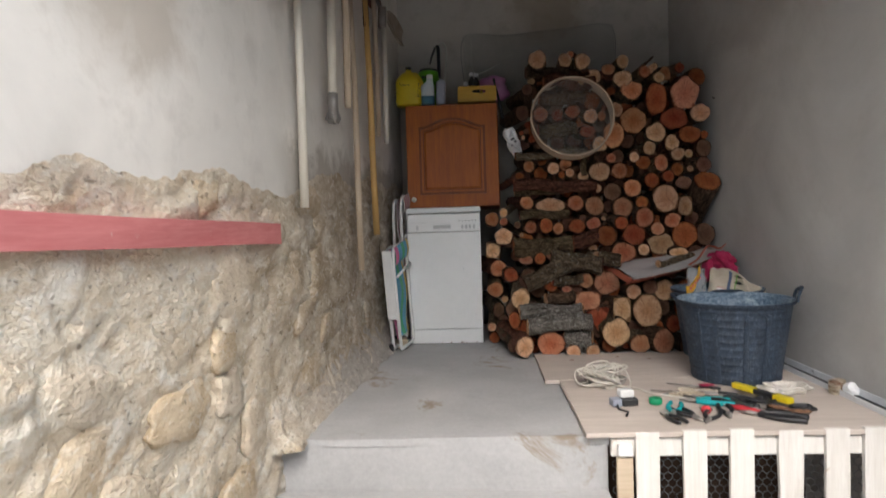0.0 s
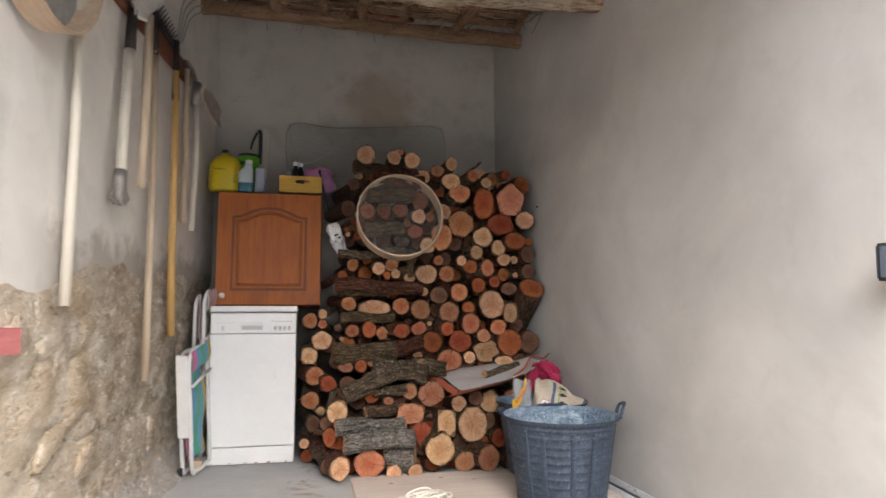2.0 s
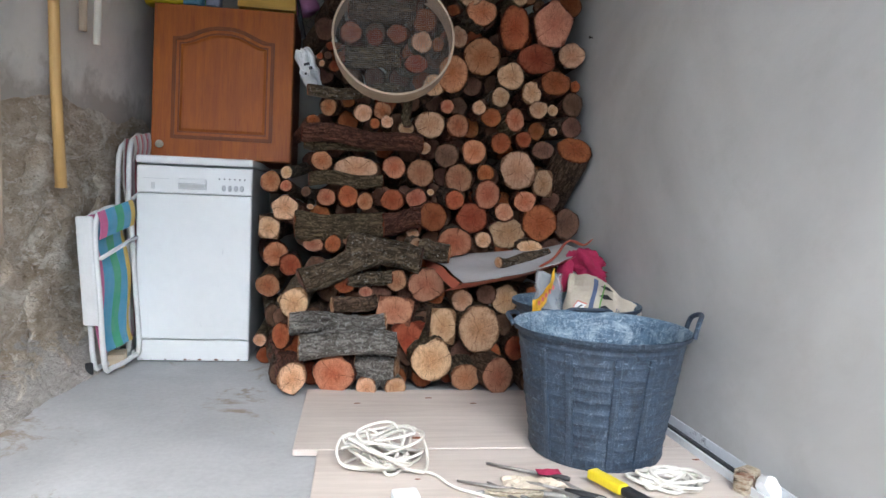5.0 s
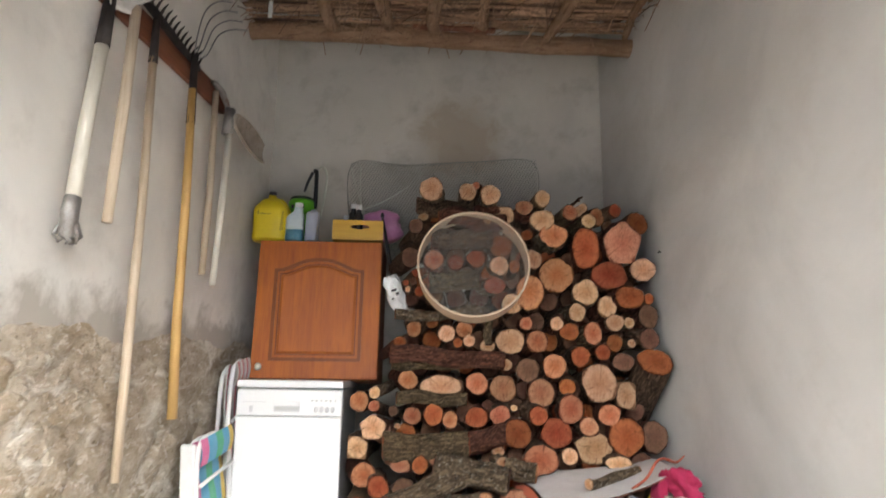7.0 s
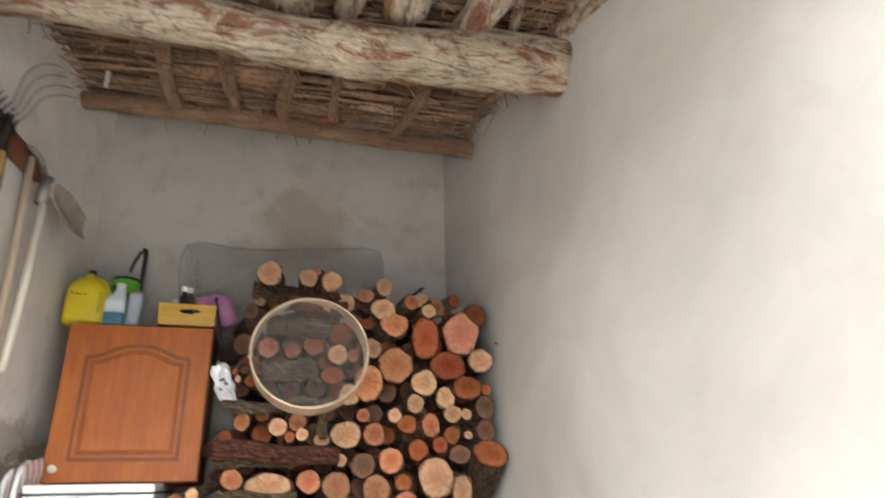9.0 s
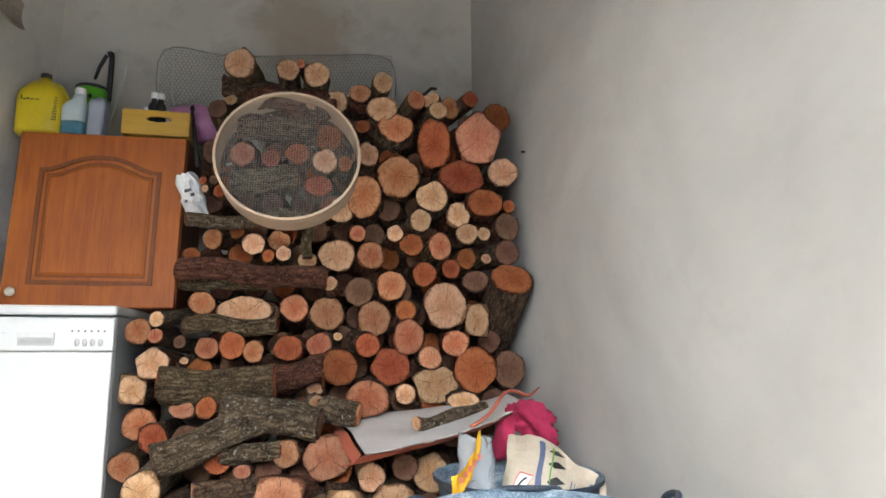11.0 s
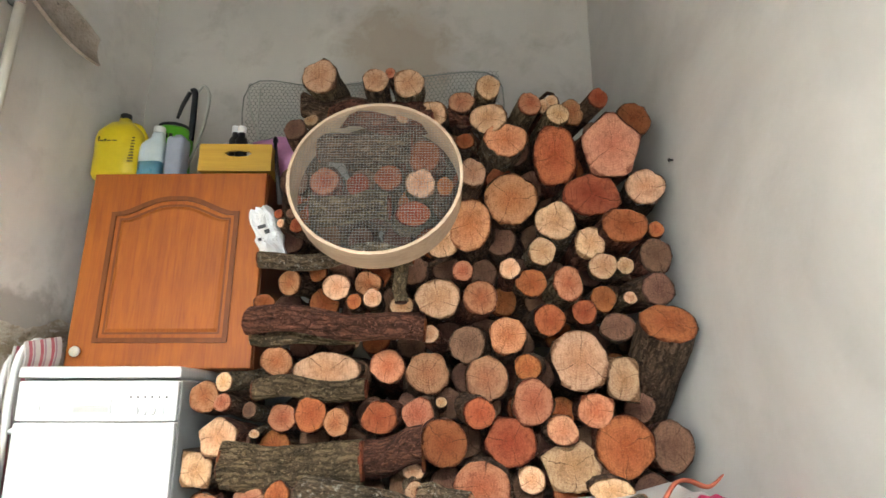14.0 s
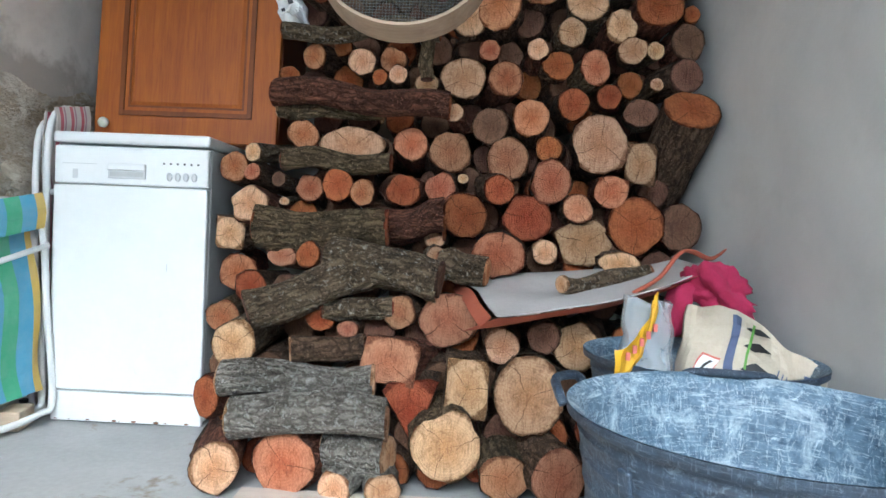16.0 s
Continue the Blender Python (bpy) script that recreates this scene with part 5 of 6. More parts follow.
def face_y(z):
    """How far back the face of the stack stands at a height: its foot comes forward."""
    return float(np.interp(z, [0.8, 1.0, 1.1, 1.25, 1.45, 1.7, 2.7], [3.64, 3.69, 3.74, 3.85, 4.02, 4.08, 4.08]))


def course(logs):
    for x, z, rx, rz, tone, *more in logs:
        firewood(x, (4.09 if x < 0.24 else face_y(z)) + wood.uniform(-0.05, 0.03), z, rx, rz, tone, corners=more[0] if more else 0)


course([(0.32, 0.92, 0.053, 0.063, "p"), (0.46, 0.927, 0.076, 0.076, "o"), (0.82, 0.98, 0.082, 0.082, "p"), (0.95, 0.915, 0.057, 0.055, "k"), (1.06, 0.938, 0.06, 0.074, "k")])
course([(0.150, 0.965, 0.028, 0.028, "p"), (0.165, 0.890, 0.036, 0.037, "r"), (0.195, 1.055, 0.038, 0.055, "d"), (0.225, 0.985, 0.038, 0.045, "d"), (0.235, 1.125, 0.026, 0.024, "p"), (0.27, 1.06, 0.034, 0.05, "r"), (0.68, 1.15, 0.075, 0.06, "k", 4), (0.735, 1.06, 0.062, 0.078, "r", 3), (0.86, 1.10, 0.054, 0.075, "p", 4), (1.00, 1.09, 0.082, 0.092, "p")])
course([(0.31, 1.17, 0.055, 0.061, "p"), (0.49, 1.22, 0.039, 0.028, "r"), (0.57, 1.21, 0.028, 0.021, "k"), (0.81, 1.235, 0.074, 0.068, "k"), (0.69, 1.25, 0.042, 0.044, "k"), (0.94, 1.19, 0.043, 0.046, "p"), (1.12, 1.19, 0.056, 0.061, "p"), (1.04, 1.21, 0.041, 0.041, "d")])
course([(0.20, 1.315, 0.055, 0.055, "o"), (0.175, 1.19, 0.050, 0.048, "o"), (0.36, 1.37, 0.042, 0.030, "k"), (0.44, 1.38, 0.033, 0.036, "r"), (0.51, 1.40, 0.043, 0.033, "k"), (0.77, 1.39, 0.026, 0.026, "p"), (0.76, 1.43, 0.029, 0.021, "p"), (0.93, 1.40, 0.078, 0.060, "o"), (1.06, 1.41, 0.036, 0.036, "p"), (1.17, 1.44, 0.069, 0.061, "p", 5), (1.25, 1.39, 0.059, 0.029, "p")])
course([(0.170, 1.425, 0.047, 0.05, "p", 4), (0.235, 1.51, 0.052, 0.046, "p", 5), (0.84, 1.50, 0.061, 0.065, "r"), (1.01, 1.50, 0.070, 0.067, "r"), (1.14, 1.53, 0.042, 0.043, "k"), (1.30, 1.49, 0.075, 0.078, "r"), (1.42, 1.49, 0.058, 0.070, "d"), (0.34, 1.52, 0.015, 0.012, "p")])
course([(0.170, 1.615, 0.045, 0.046, "o"), (0.238, 1.655, 0.026, 0.027, "p"), (0.239, 1.60, 0.027, 0.026, "o"), (0.32, 1.58, 0.022, 0.022, "d"), (0.40, 1.56, 0.041, 0.040, "o"), (0.49, 1.57, 0.044, 0.047, "r"), (0.56, 1.55, 0.035, 0.038, "o"), (0.67, 1.56, 0.050, 0.044, "r"), (0.77, 1.57, 0.044, 0.044, "o"), (0.83, 1.60, 0.016, 0.015, "p"), (0.93, 1.57, 0.044, 0.043, "r"), (1.07, 1.60, 0.057, 0.062, "o"), (1.23, 1.58, 0.049, 0.047, "o")])
course([(0.38, 1.71, 0.045, 0.041, "o"), (0.68, 1.70, 0.051, 0.050, "o"), (0.79, 1.68, 0.063, 0.060, "k"), (0.95, 1.66, 0.063, 0.063, "k"), (1.06, 1.69, 0.040, 0.038, "r"), (1.20, 1.71, 0.081, 0.085, "p"), (1.31, 1.66, 0.046, 0.063, "p", 4)])
course([(0.80, 1.78, 0.027, 0.026, "p"), (0.90, 1.76, 0.054, 0.056, "d"), (1.01, 1.78, 0.052, 0.057, "o"), (1.13, 1.82, 0.047, 0.044, "r"), (1.22, 1.84, 0.035, 0.036, "r"), (1.31, 1.80, 0.050, 0.041, "d"), (1.35, 1.88, 0.020, 0.020, "p")])
course([(0.34, 1.87, 0.032, 0.023, "r"), (0.40, 1.93, 0.035, 0.038, "o"), (0.48, 1.96, 0.029, 0.029, "r"), (0.54, 1.91, 0.040, 0.038, "p"), (0.62, 1.93, 0.041, 0.037, "o"), (0.59, 1.87, 0.022, 0.024, "r"), (0.64, 1.88, 0.027, 0.027, "p"), (0.72, 1.86, 0.035, 0.028, "p"), (0.82, 1.88, 0.067, 0.060, "p"), (0.94, 1.88, 0.052, 0.052, "o"), (0.89, 1.96, 0.031, 0.031, "o"), (1.02, 1.96, 0.031, 0.031, "p"), (1.08, 1.93, 0.047, 0.041, "r"), (1.18, 1.92, 0.046, 0.050, "o"), (1.28, 1.88, 0.039, 0.040, "r")])
course([(1.11, 2.01, 0.041, 0.042, "p"), (1.25, 2.04, 0.049, 0.053, "p"), (1.28, 1.97, 0.039, 0.041, "p"), (1.34, 1.97, 0.025, 0.025, "p"), (1.34, 2.08, 0.067, 0.053, "r"), (1.44, 2.08, 0.024, 0.026, "r"), (1.43, 2.00, 0.048, 0.058, "d"), (1.42, 1.90, 0.050, 0.047, "d"), (0.83, 2.05, 0.048, 0.047, "p"), (0.37, 2.10, 0.013, 0.014, "p"), (0.42, 2.09, 0.023, 0.024, "r"), (0.36, 2.13, 0.015, 0.015, "r"), (0.39, 2.14, 0.018, 0.018, "d"), (0.40, 2.18, 0.018, 0.019, "r")])
course([(0.48, 2.24, 0.046, 0.049, "o"), (0.58, 2.23, 0.036, 0.039, "r"), (0.67, 2.25, 0.041, 0.044, "r"), (0.78, 2.30, 0.053, 0.053, "r"), (0.77, 2.21, 0.046, 0.045, "p"), (0.75, 2.12, 0.052, 0.037, "r"), (0.72, 2.42, 0.025, 0.027, "p"), (0.84, 2.21, 0.026, 0.034, "r"), (0.91, 2.10, 0.064, 0.084, "o"), (0.92, 2.24, 0.040, 0.048, "p"), (1.03, 2.18, 0.079, 0.085, "o"), (1.15, 2.10, 0.058, 0.057, "p"), (1.26, 2.18, 0.090, 0.071, "r"), (1.42, 2.21, 0.058, 0.057, "p")])
course([(1.02, 2.36, 0.068, 0.057, "o"), (1.16, 2.30, 0.067, 0.094, "r"), (1.32, 2.32, 0.073, 0.084, "k", 5), (0.90, 2.36, 0.030, 0.025, "r"), (0.43, 2.44, 0.026, 0.020, "p"), (0.40, 2.38, 0.034, 0.037, "d")])
course([(0.465, 2.553, 0.056, 0.057, "p"), (0.63, 2.55, 0.041, 0.045, "p"), (0.67, 2.59, 0.017, 0.019, "o"), (0.73, 2.54, 0.047, 0.052, "p"), (0.80, 2.45, 0.047, 0.047, "p"), (0.89, 2.49, 0.041, 0.036, "k"), (0.97, 2.53, 0.037, 0.044, "p"), (0.97, 2.43, 0.057, 0.051, "p"), (1.09, 2.46, 0.036, 0.039, "o"), (1.17, 2.42, 0.035, 0.036, "p"), (1.14, 2.48, 0.020, 0.025, "p"), (1.22, 2.45, 0.042, 0.043, "o"), (1.29, 2.47, 0.032, 0.032, "r"), (1.40, 2.42, 0.057, 0.057, "r")])
# the stack's hidden depth: filler logs coloured dark to deepen the gaps' shade
for row in range(17):
    z = 0.90 + row * 0.098
    for k in range(12):
        x = 0.27 + k * 0.105 + (0.05 if row % 2 else 0)
        top = 2.50 if 0.42 < x < 1.0 else 2.40
        if z < top and x < right_x(4.4) - 0.07 and not (x < 0.36 and z > 1.5):
            firewood(x, face_y(z) + 0.085 + wood.uniform(-0.02, 0.03), z + wood.uniform(-0.015, 0.015), 0.046, 0.047, wood.choice("ddrd"), bark=BARK[0])


def lying(a, b, r, tone, bark, label, squash=1.0, corners=0):
    """A log laid across the stack, both ends showing."""
    a, b = Vector(a), Vector(b)
    d = b - a
    q = d.to_track_quat("Y", "Z").to_euler()
    return firewood(*a, r, r * squash, tone, d.length, tuple(math.degrees(e) for e in q), bark, corners, True, label)


lying((0.30, 3.71, 1.095), (0.645, 3.73, 1.105), 0.042, "p", GREY_BARK, "split grey-barked log lying across the stack")
lying((0.34, 3.665, 1.022), (0.685, 3.675, 1.022), 0.047, "p", GREY_BARK, "split grey-barked log lying across the stack")
lying((0.33, 3.79, 1.245), (0.60, 3.87, 1.345), 0.050, "d", BARK[2], "crooked lichen-covered limb lying across the stack")
lying((0.50, 3.89, 1.375), (0.785, 3.85, 1.335), 0.056, "d", BARK[2], "crooked lichen-covered limb lying across the stack")
lying((0.50, 3.84, 1.255), (0.67, 3.85, 1.262), 0.028, "r", BARK[2], "short lichened branch under the limb")
lying((0.29, 3.97, 1.445), (0.635, 3.97, 1.455), 0.060, "r", BARK[3], "thick mossy log lying across the stack")
lying((0.64, 4.0, 1.462), (0.785, 4.0, 1.468), 0.048, "r", BARK[1], "short dark red log lying across the stack")
lying((0.305, 4.02, 1.815), (0.785, 4.02, 1.790), 0.038, "r", BARK[1], "long red-barked log lying across the stack")
lying((0.31, 4.05, 1.775), (0.60, 4.06, 1.765), 0.022, "p", BARK[3], "thin branch lying across the stack")
lying((0.32, 4.04, 1.99), (0.75, 4.04, 1.995), 0.024, "r", BARK[2], "thin mossy branch lying across the stack")
lying((0.335, 4.03, 1.632), (0.63, 4.03, 1.635), 0.031, "r", BARK[3], "mossy log lying across the stack")
lying((0.78, 3.93, 1.365), (0.90, 3.90, 1.355), 0.042, "o", BARK[2], "short lichened piece of limb")
lying((0.45, 3.74, 1.165), (0.61, 3.78, 1.175), 0.032, "p", BARK[0], "short dark-barked branch with a pale end")
lying((0.46, 4.04, 2.135), (0.68, 4.04, 2.14), 0.044, "r", BARK[3], "mossy log behind the sieve")
lying((0.47, 4.06, 2.33), (0.74, 4.06, 2.335), 0.044, "r", BARK[0], "dark log behind the sieve")
lying((0.50, 4.06, 2.42), (0.80, 4.06, 2.41), 0.040, "r", BARK[1], "dark log near the top of the stack")
lying((0.40, 4.11, 2.495), (0.66, 4.14, 2.49), 0.038, "d", BARK[0], "dark log under the topmost logs")
lying((0.66, 4.12, 2.475), (0.95, 4.15, 2.46), 0.032, "d", BARK[1], "dark log under the topmost logs")
lying((0.715, 4.02, 2.00), (0.72, 4.02, 1.865), 0.019, "d", BARK[3], "short upright stick between the logs")
lying((0.55, 3.72, 0.945), (0.69, 3.68, 0.950), 0.052, "p", GREY_BARK, "forked grey limb at the foot of the stack")
firewood(0.58, 3.63, 0.890, 0.040, 0.036, "p", 0.22, (3, 0, -12), GREY_BARK, label="arm of a forked grey limb at the foot of the stack")
firewood(0.685, 3.635, 0.889, 0.042, 0.035, "p", 0.22, (3, 0, 10), GREY_BARK, label="arm of a forked grey limb at the foot of the stack")
firewood(0.52, 4.05, 1.685, 0.092, 0.052, "p", 0.4, (0, 0, 3), BARK[0], label="half-round split log with a blackened pale face")
firewood(1.425, 3.99, 1.80, 0.082, 0.075, "r", 0.40, (-38, 0, 2), BARK[0], label="thick log tilted up against the wall, red sawn end")
for x, y, z, r in ((1.08, 4.12, 2.50, 0.004), (1.12, 4.15, 2.52, 0.006), (0.42, 4.03, 2.14, 0.006), (0.79, 4.02, 1.97, 0.008)):
    lying((x, y, z), (x + 0.06, y + 0.10, z + 0.05), r, "d", BARK[0], "thin twig poking out of the stack")

for x, y, z, r in ((1.164, 4.12, 2.500, 0.024), (0.67, 4.15, 2.607, 0.017), (1.30, 4.20, 2.440, 0.027)):
    firewood(x, y, z, r, r, "p", 0.3, (10, 0, -14), BARK[1], label="thin branch with a pale end on top of the stack")
NL = thing("nail", "small dark nail in the plastered wall", "nail", (right_x(4.09), 4.09, 2.296), (0, -90, 0))
part("shank", lathe(bmesh.new(), [(0.003, -0.01), (0.003, 0.012), (0.006, 0.013), (0.005, 0.016)], 8), BLACK_STEEL, NL)

# ---- boards on the right-hand side, on an old pallet stood on edge ----
for name_y, (x0, x1, y0, y1, z0) in enumerate(((0.372, 1.585, 3.10, 3.66, FLOOR), (0.440, 1.60, FRONT + 0.015, 3.096, FLOOR))):
    bm = boxes((x0, x1, y0, y1, z0 + 0.003, z0 + 0.022), bevel=0.003)
    b = part("plywood_board", bm, RAW_BOARD)
    tagged(b, "raw pine board with knots, laid flat on the platform", "board", "boards on the floor")
for x, y, s in ((0.55, 3.50, 0.02), (0.72, 3.18, 0.035), (0.95, 3.5, 0.018), (0.6, 3.22, 0.015), (0.8, 3.56, 0.022), (1.25, 2.62, 0.02), (1.5, 3.0, 0.02), (0.7, 2.9, 0.012)):
    part("knot", lathe(bmesh.new(), [(s * 0.6, FLOOR + 0.0215), (s * 0.6, FLOOR + 0.0228)], 10, 1.0, 0.4), VARNISH_DARK, b, "dark knot").location = (x, y, 0)

P = thing("pallet", "limewashed slatted pallet stood upright below the boards", "pallet", (0, FRONT + 0.062, 0))
for k, x in enumerate((0.613, 0.775, 0.935, 1.10, 1.256, 1.385, 1.54)):
    bm = bmesh.new()
    grid(bm, 2, 12, lambda u, v: Vector((x + 0.080 * u + 0.004 * wob(k, v * 5, u), -0.050 + 0.003 * wob(k, 3, v * 6), 0.05 + (0.822 + 0.003 * (k % 3)) * v)), thick=(0, 0.018, 0))
    part("slat", bm, LIMEWASH, P)
part("top_rail", boxes((0.53, 1.60, -0.031, -0.006, 0.780, 0.845), bevel=0.004), LIMEWASH, P)
part("bottom_rail", boxes((0.53, 1.60, -0.031, -0.006, 0.10, 0.18), bevel=0.004), LIMEWASH, P)
part("post", boxes((0.545, 0.602, -0.052, -0.033, 0.0, 0.782), bevel=0.003), RAW_BOARD_Y, P, "raw brown end post")
part("block", boxes((0.55, 0.60, -0.060, -0.033, 0.790, 0.828), bevel=0.004), WHITE, P, "white-daubed block")
N = thing("chicken_wire", "grey wire netting stretched behind the pallet slats", "netting", (0.55, FRONT + 0.074, 0.06))
part("mesh", hex_net(bmesh.new(), 1.03, 0.76, 0.030, 0.0014, lambda x, z: Vector((x, 0.0, z))), WIRE, N)
# added dark panel: hides the concrete and gives the hollow its shade
hollow_shade = part("wall_void", boxes((0.53, 1.70, 3.20, 3.28, 0.0, FLOOR - 0.01)), ROOF_AND_HOLLOW_DARK)
tagged(hollow_shade, "added dark panel standing for the shade in the hollow under the boards", "wall", kind="structure")

R = thing("metal_profile", "long white-smeared metal profile lying along the foot of the wall", "profile", (1.585, 2.40, FLOOR + 0.022), (0, 0, 2.0))
part("channel", boxes((-0.050, 0.010, 0.0, 1.16, 0.0, 0.004), (-0.050, -0.045, 0.0, 1.16, 0.0041, 0.022), (0.005, 0.010, 0.0, 1.16, 0.0041, 0.035)), ALU, R)
part("inner_strip", boxes((-0.016, -0.004, 0.0, 1.16, 0.0045, 0.012)), BLACK, R, "dark strip")
K = thing("wood_offcut", "small rough wood offcut by the metal profile", "offcut", (1.525, 2.80, FLOOR + 0.022), (0, 0, 25))
part("block", boxes((-0.03, 0.03, -0.02, 0.02, 0.0, 0.06), bevel=0.006), BEAM, K)
K = thing("plaster_lump", "white lump of dried plaster on the metal profile", "debris", (1.56, 2.76, FLOOR + 0.05))
bm = bmesh.new()
for v in bmesh.ops.create_icosphere(bm, subdivisions=2, radius=0.03)["verts"]:
    v.co *= 1 + 0.35 * wob(*v.co, 40)
part("lump", bm, WHITE, K)


# ---- rubber tubs ----
def tub(at, turn, r0, r1, h, label):
    t = thing("rubber_tub", label, "tub", at, turn)
    prof = [(r0, 0.0), (r0 + 0.006, 0.012)]
    for k in range(1, 11):
        z = h * k / 11
        r = r0 + (r1 - r0) * k / 11
        prof += [(r, z - 0.006), (r + 0.0016, z - 0.003), (r + 0.0016, z), (r, z + 0.003)]
    prof += [(r1 - 0.002, h - 0.02), (r1 + 0.012, h - 0.012), (r1 + 0.013, h)]
    part("wall", lathe(bmesh.new(), prof, 56, close=False), RUBBER, t, "ribbed black rubber smeared with dried cement", True)
    inner = [(r1 + 0.012, h + 0.001), (r1 - 0.004, h - 0.008), (r1 - 0.014, h - 0.03)] + [(r0 + (r1 - r0) * q - 0.010, h * q) for q in (0.8, 0.6, 0.4, 0.2, 0.06)] + [(0.02, 0.022)]
    bm = lathe(bmesh.new(), inner, 56, close=False)
    bm.faces.new(bm.verts[-56:])
    part("lining", bm, RUBBER_IN, t, "inside coated with dried cement", True)
    bm = lathe(bmesh.new(), [(r0, 0.0), (r0 - 0.01, 0.001)], 56)
    part("base", bm, RUBBER, t)
    for s, lift in ((-1, 0.25), (1, 1.0)):
        pts = smooth_line([(s * (r1 + 0.006), -0.075, h - 0.004), (s * (r1 + 0.016), -0.062, h + 0.034 * lift), (s * (r1 + 0.032), 0, h + 0.052 * lift), (s * (r1 + 0.016), 0.062, h + 0.034 * lift), (s * (r1 + 0.006), 0.075, h - 0.004)], 6)
        part("handle", tube(bmesh.new(), pts, 0.007, 8), RUBBER, t, "", True)
    for k, a in enumerate((4.0, 4.35, 4.9, 5.3)):
        part("rib", boxes((-0.010, 0.010, -0.004, 0.004, 0.01, h - 0.04), bevel=0.003), RUBBER, t).matrix_basis = Matrix.Translation((math.cos(a) * (r0 + 0.002), math.sin(a) * (r0 + 0.002), 0)) @ pose(0, 0, 0, 0, 0, math.degrees(a) + 90) @ pose(0, 0, 0, math.degrees(math.atan((r1 - r0) / h)))
    return t


tub((1.235, 3.10, FLOOR + 0.023), (0, 0, -20), 0.185, 0.238, 0.36, "black rubber tub smeared with dried cement, standing on the board")
tub((1.325, 3.575, FLOOR + 0.023), (0, 0, 82), 0.165, 0.218, 0.352, "second rubber tub holding a cement sack, behind the first")

# cement sack standing in the second tub
SK = thing("cement_sack", "half-empty printed paper cement sack, folded over in the tub", "sack", (1.455, 3.60, FLOOR + 0.03), (0, 0, -16))


def sack_place(u, v, out=0.0):
    w = 0.130 + 0.02 * math.sin(3 * v)
    a = (u - 0.5) * 2.6
    x = w * math.sin(a) + 0.018 * wob(u * 4, v * 5, 3) + 0.05 * v * (u - 0.3)
    y = -0.10 * math.cos(a) * (1 - 0.55 * v) + 0.035 * wob(u * 5, v * 4, 8) - out
    top = 0.44 - 0.17 * max(0.0, u - 0.35) / 0.65
    return Vector((x, y, top * v + 0.014 * wob(u * 6, 2, v * 6)))


part("bag", grid(bmesh.new(), 28, 24, sack_place, thick=(0, 0.05, -0.006)), SACK, SK)


def print_band(name, material, u0, u1, v0, v1, label="", out=0.004):
    part(name, grid(bmesh.new(), 6, 14, lambda u, v: sack_place(u0 + (u1 - u0) * u + 0.06 * v, v0 + (v1 - v0) * v, out), thick=(0, 0.0015, 0)), material, SK, label)


print_band("blue_band", NAVY, 0.27, 0.315, 0.25, 0.97, "dark blue printed band")
print_band("green_line", PRINT_GREEN, 0.365, 0.375, 0.25, 0.97, "green printed line")
for k in range(5):
    print_band("letter_bar", BLACK, 0.395, 0.44, 0.60 + 0.08 * k, 0.65 + 0.08 * k, "dark printed lettering")
for k in range(4):
    print_band("text_line", NAVY, 0.47 + 0.017 * k, 0.474 + 0.017 * k, 0.3, 0.85)
print_band("sign_frame", PRINT_RED, 0.135, 0.235, 0.64, 0.78, "red-framed warning sign", 0.004)
print_band("sign_field", WHITE, 0.142, 0.228, 0.65, 0.77, "", 0.006)
print_band("exclamation_bar", BLACK, 0.183, 0.198, 0.69, 0.755, "", 0.008)
print_band("exclamation_dot", BLACK, 0.178, 0.190, 0.662, 0.678, "", 0.008)
print_band("hem_band", NAVY, 0.60, 0.68, 0.2, 0.9)
crumpled("cloth", "crumpled magenta cloth thrown over the sack", "cloth", (1.425, 3.72, 1.340), (0.072, 0.05, 0.046), MAGENTA, 6.0, 0.75, 4, (0, 25, 0), 11.0)
crumpled("cloth", "crumpled magenta cloth hanging behind the sack", "cloth", (1.335, 3.74, 1.31), (0.028, 0.04, 0.070), MAGENTA, 11.0, 0.45, 3, (0, 20, 0))

# clear bag with a yellow printed rim
FB = thing("film_bag", "clear plastic bag with a yellow printed rim, stuffed in the tub", "bag", (1.175, 3.47, FLOOR + 0.29), (0, 0, 8))
part("film", grid(bmesh.new(), 12, 12, lambda u, v: Vector((0.090 * (u - 0.3) * (1.2 - 0.3 * v) + 0.012 * wob(u * 4, v * 4, 1), -0.035 * math.sin(3.14 * u) + 0.02 * wob(u * 5, 4, v * 5), 0.20 * v + 0.012 * wob(u * 4, v * 3, 9))), thick=(0, 0.03, 0)), CLEAR, FB, "", True)
bm = bmesh.new()
grid(bm, 16, 4, lambda u, v: Vector((-0.065 + 0.075 * u ** 0.7 - 0.005 * v, -0.045 + 0.012 * wob(u * 5, v, 2) - 0.01 * v, 0.09 + 0.115 * u ** 1.6 + 0.050 * (v - 0.5) * (1 - 0.3 * u))), thick=(0.004, 0.004, -0.004))
part("printed_rim", bm, AMBER, FB, "yellow film with red lettering")
part("lettering", boxes(*[(-0.050 + 0.012 * k, -0.043 + 0.012 * k, -0.062, -0.058, 0.098 + 0.013 * k, 0.112 + 0.013 * k) for k in range(5)]), PRINT_RED, FB)

# sheet spread over the stack, with a small log on it
def sheet(u, v):
    x = 0.845 + 0.56 * u
    y = 4.02 - 0.40 * v + 0.10 * u * v
    z = 1.335 + 0.055 * u - 0.055 * v * (1 - u) - 0.015 * math.sin(3.1 * u) * v + 0.012 * wob(u * 3, v * 3, 2) + 0.06 * max(0, u - 0.75)
    return Vector((x + 0.07 * v * (1 - u), y, z))


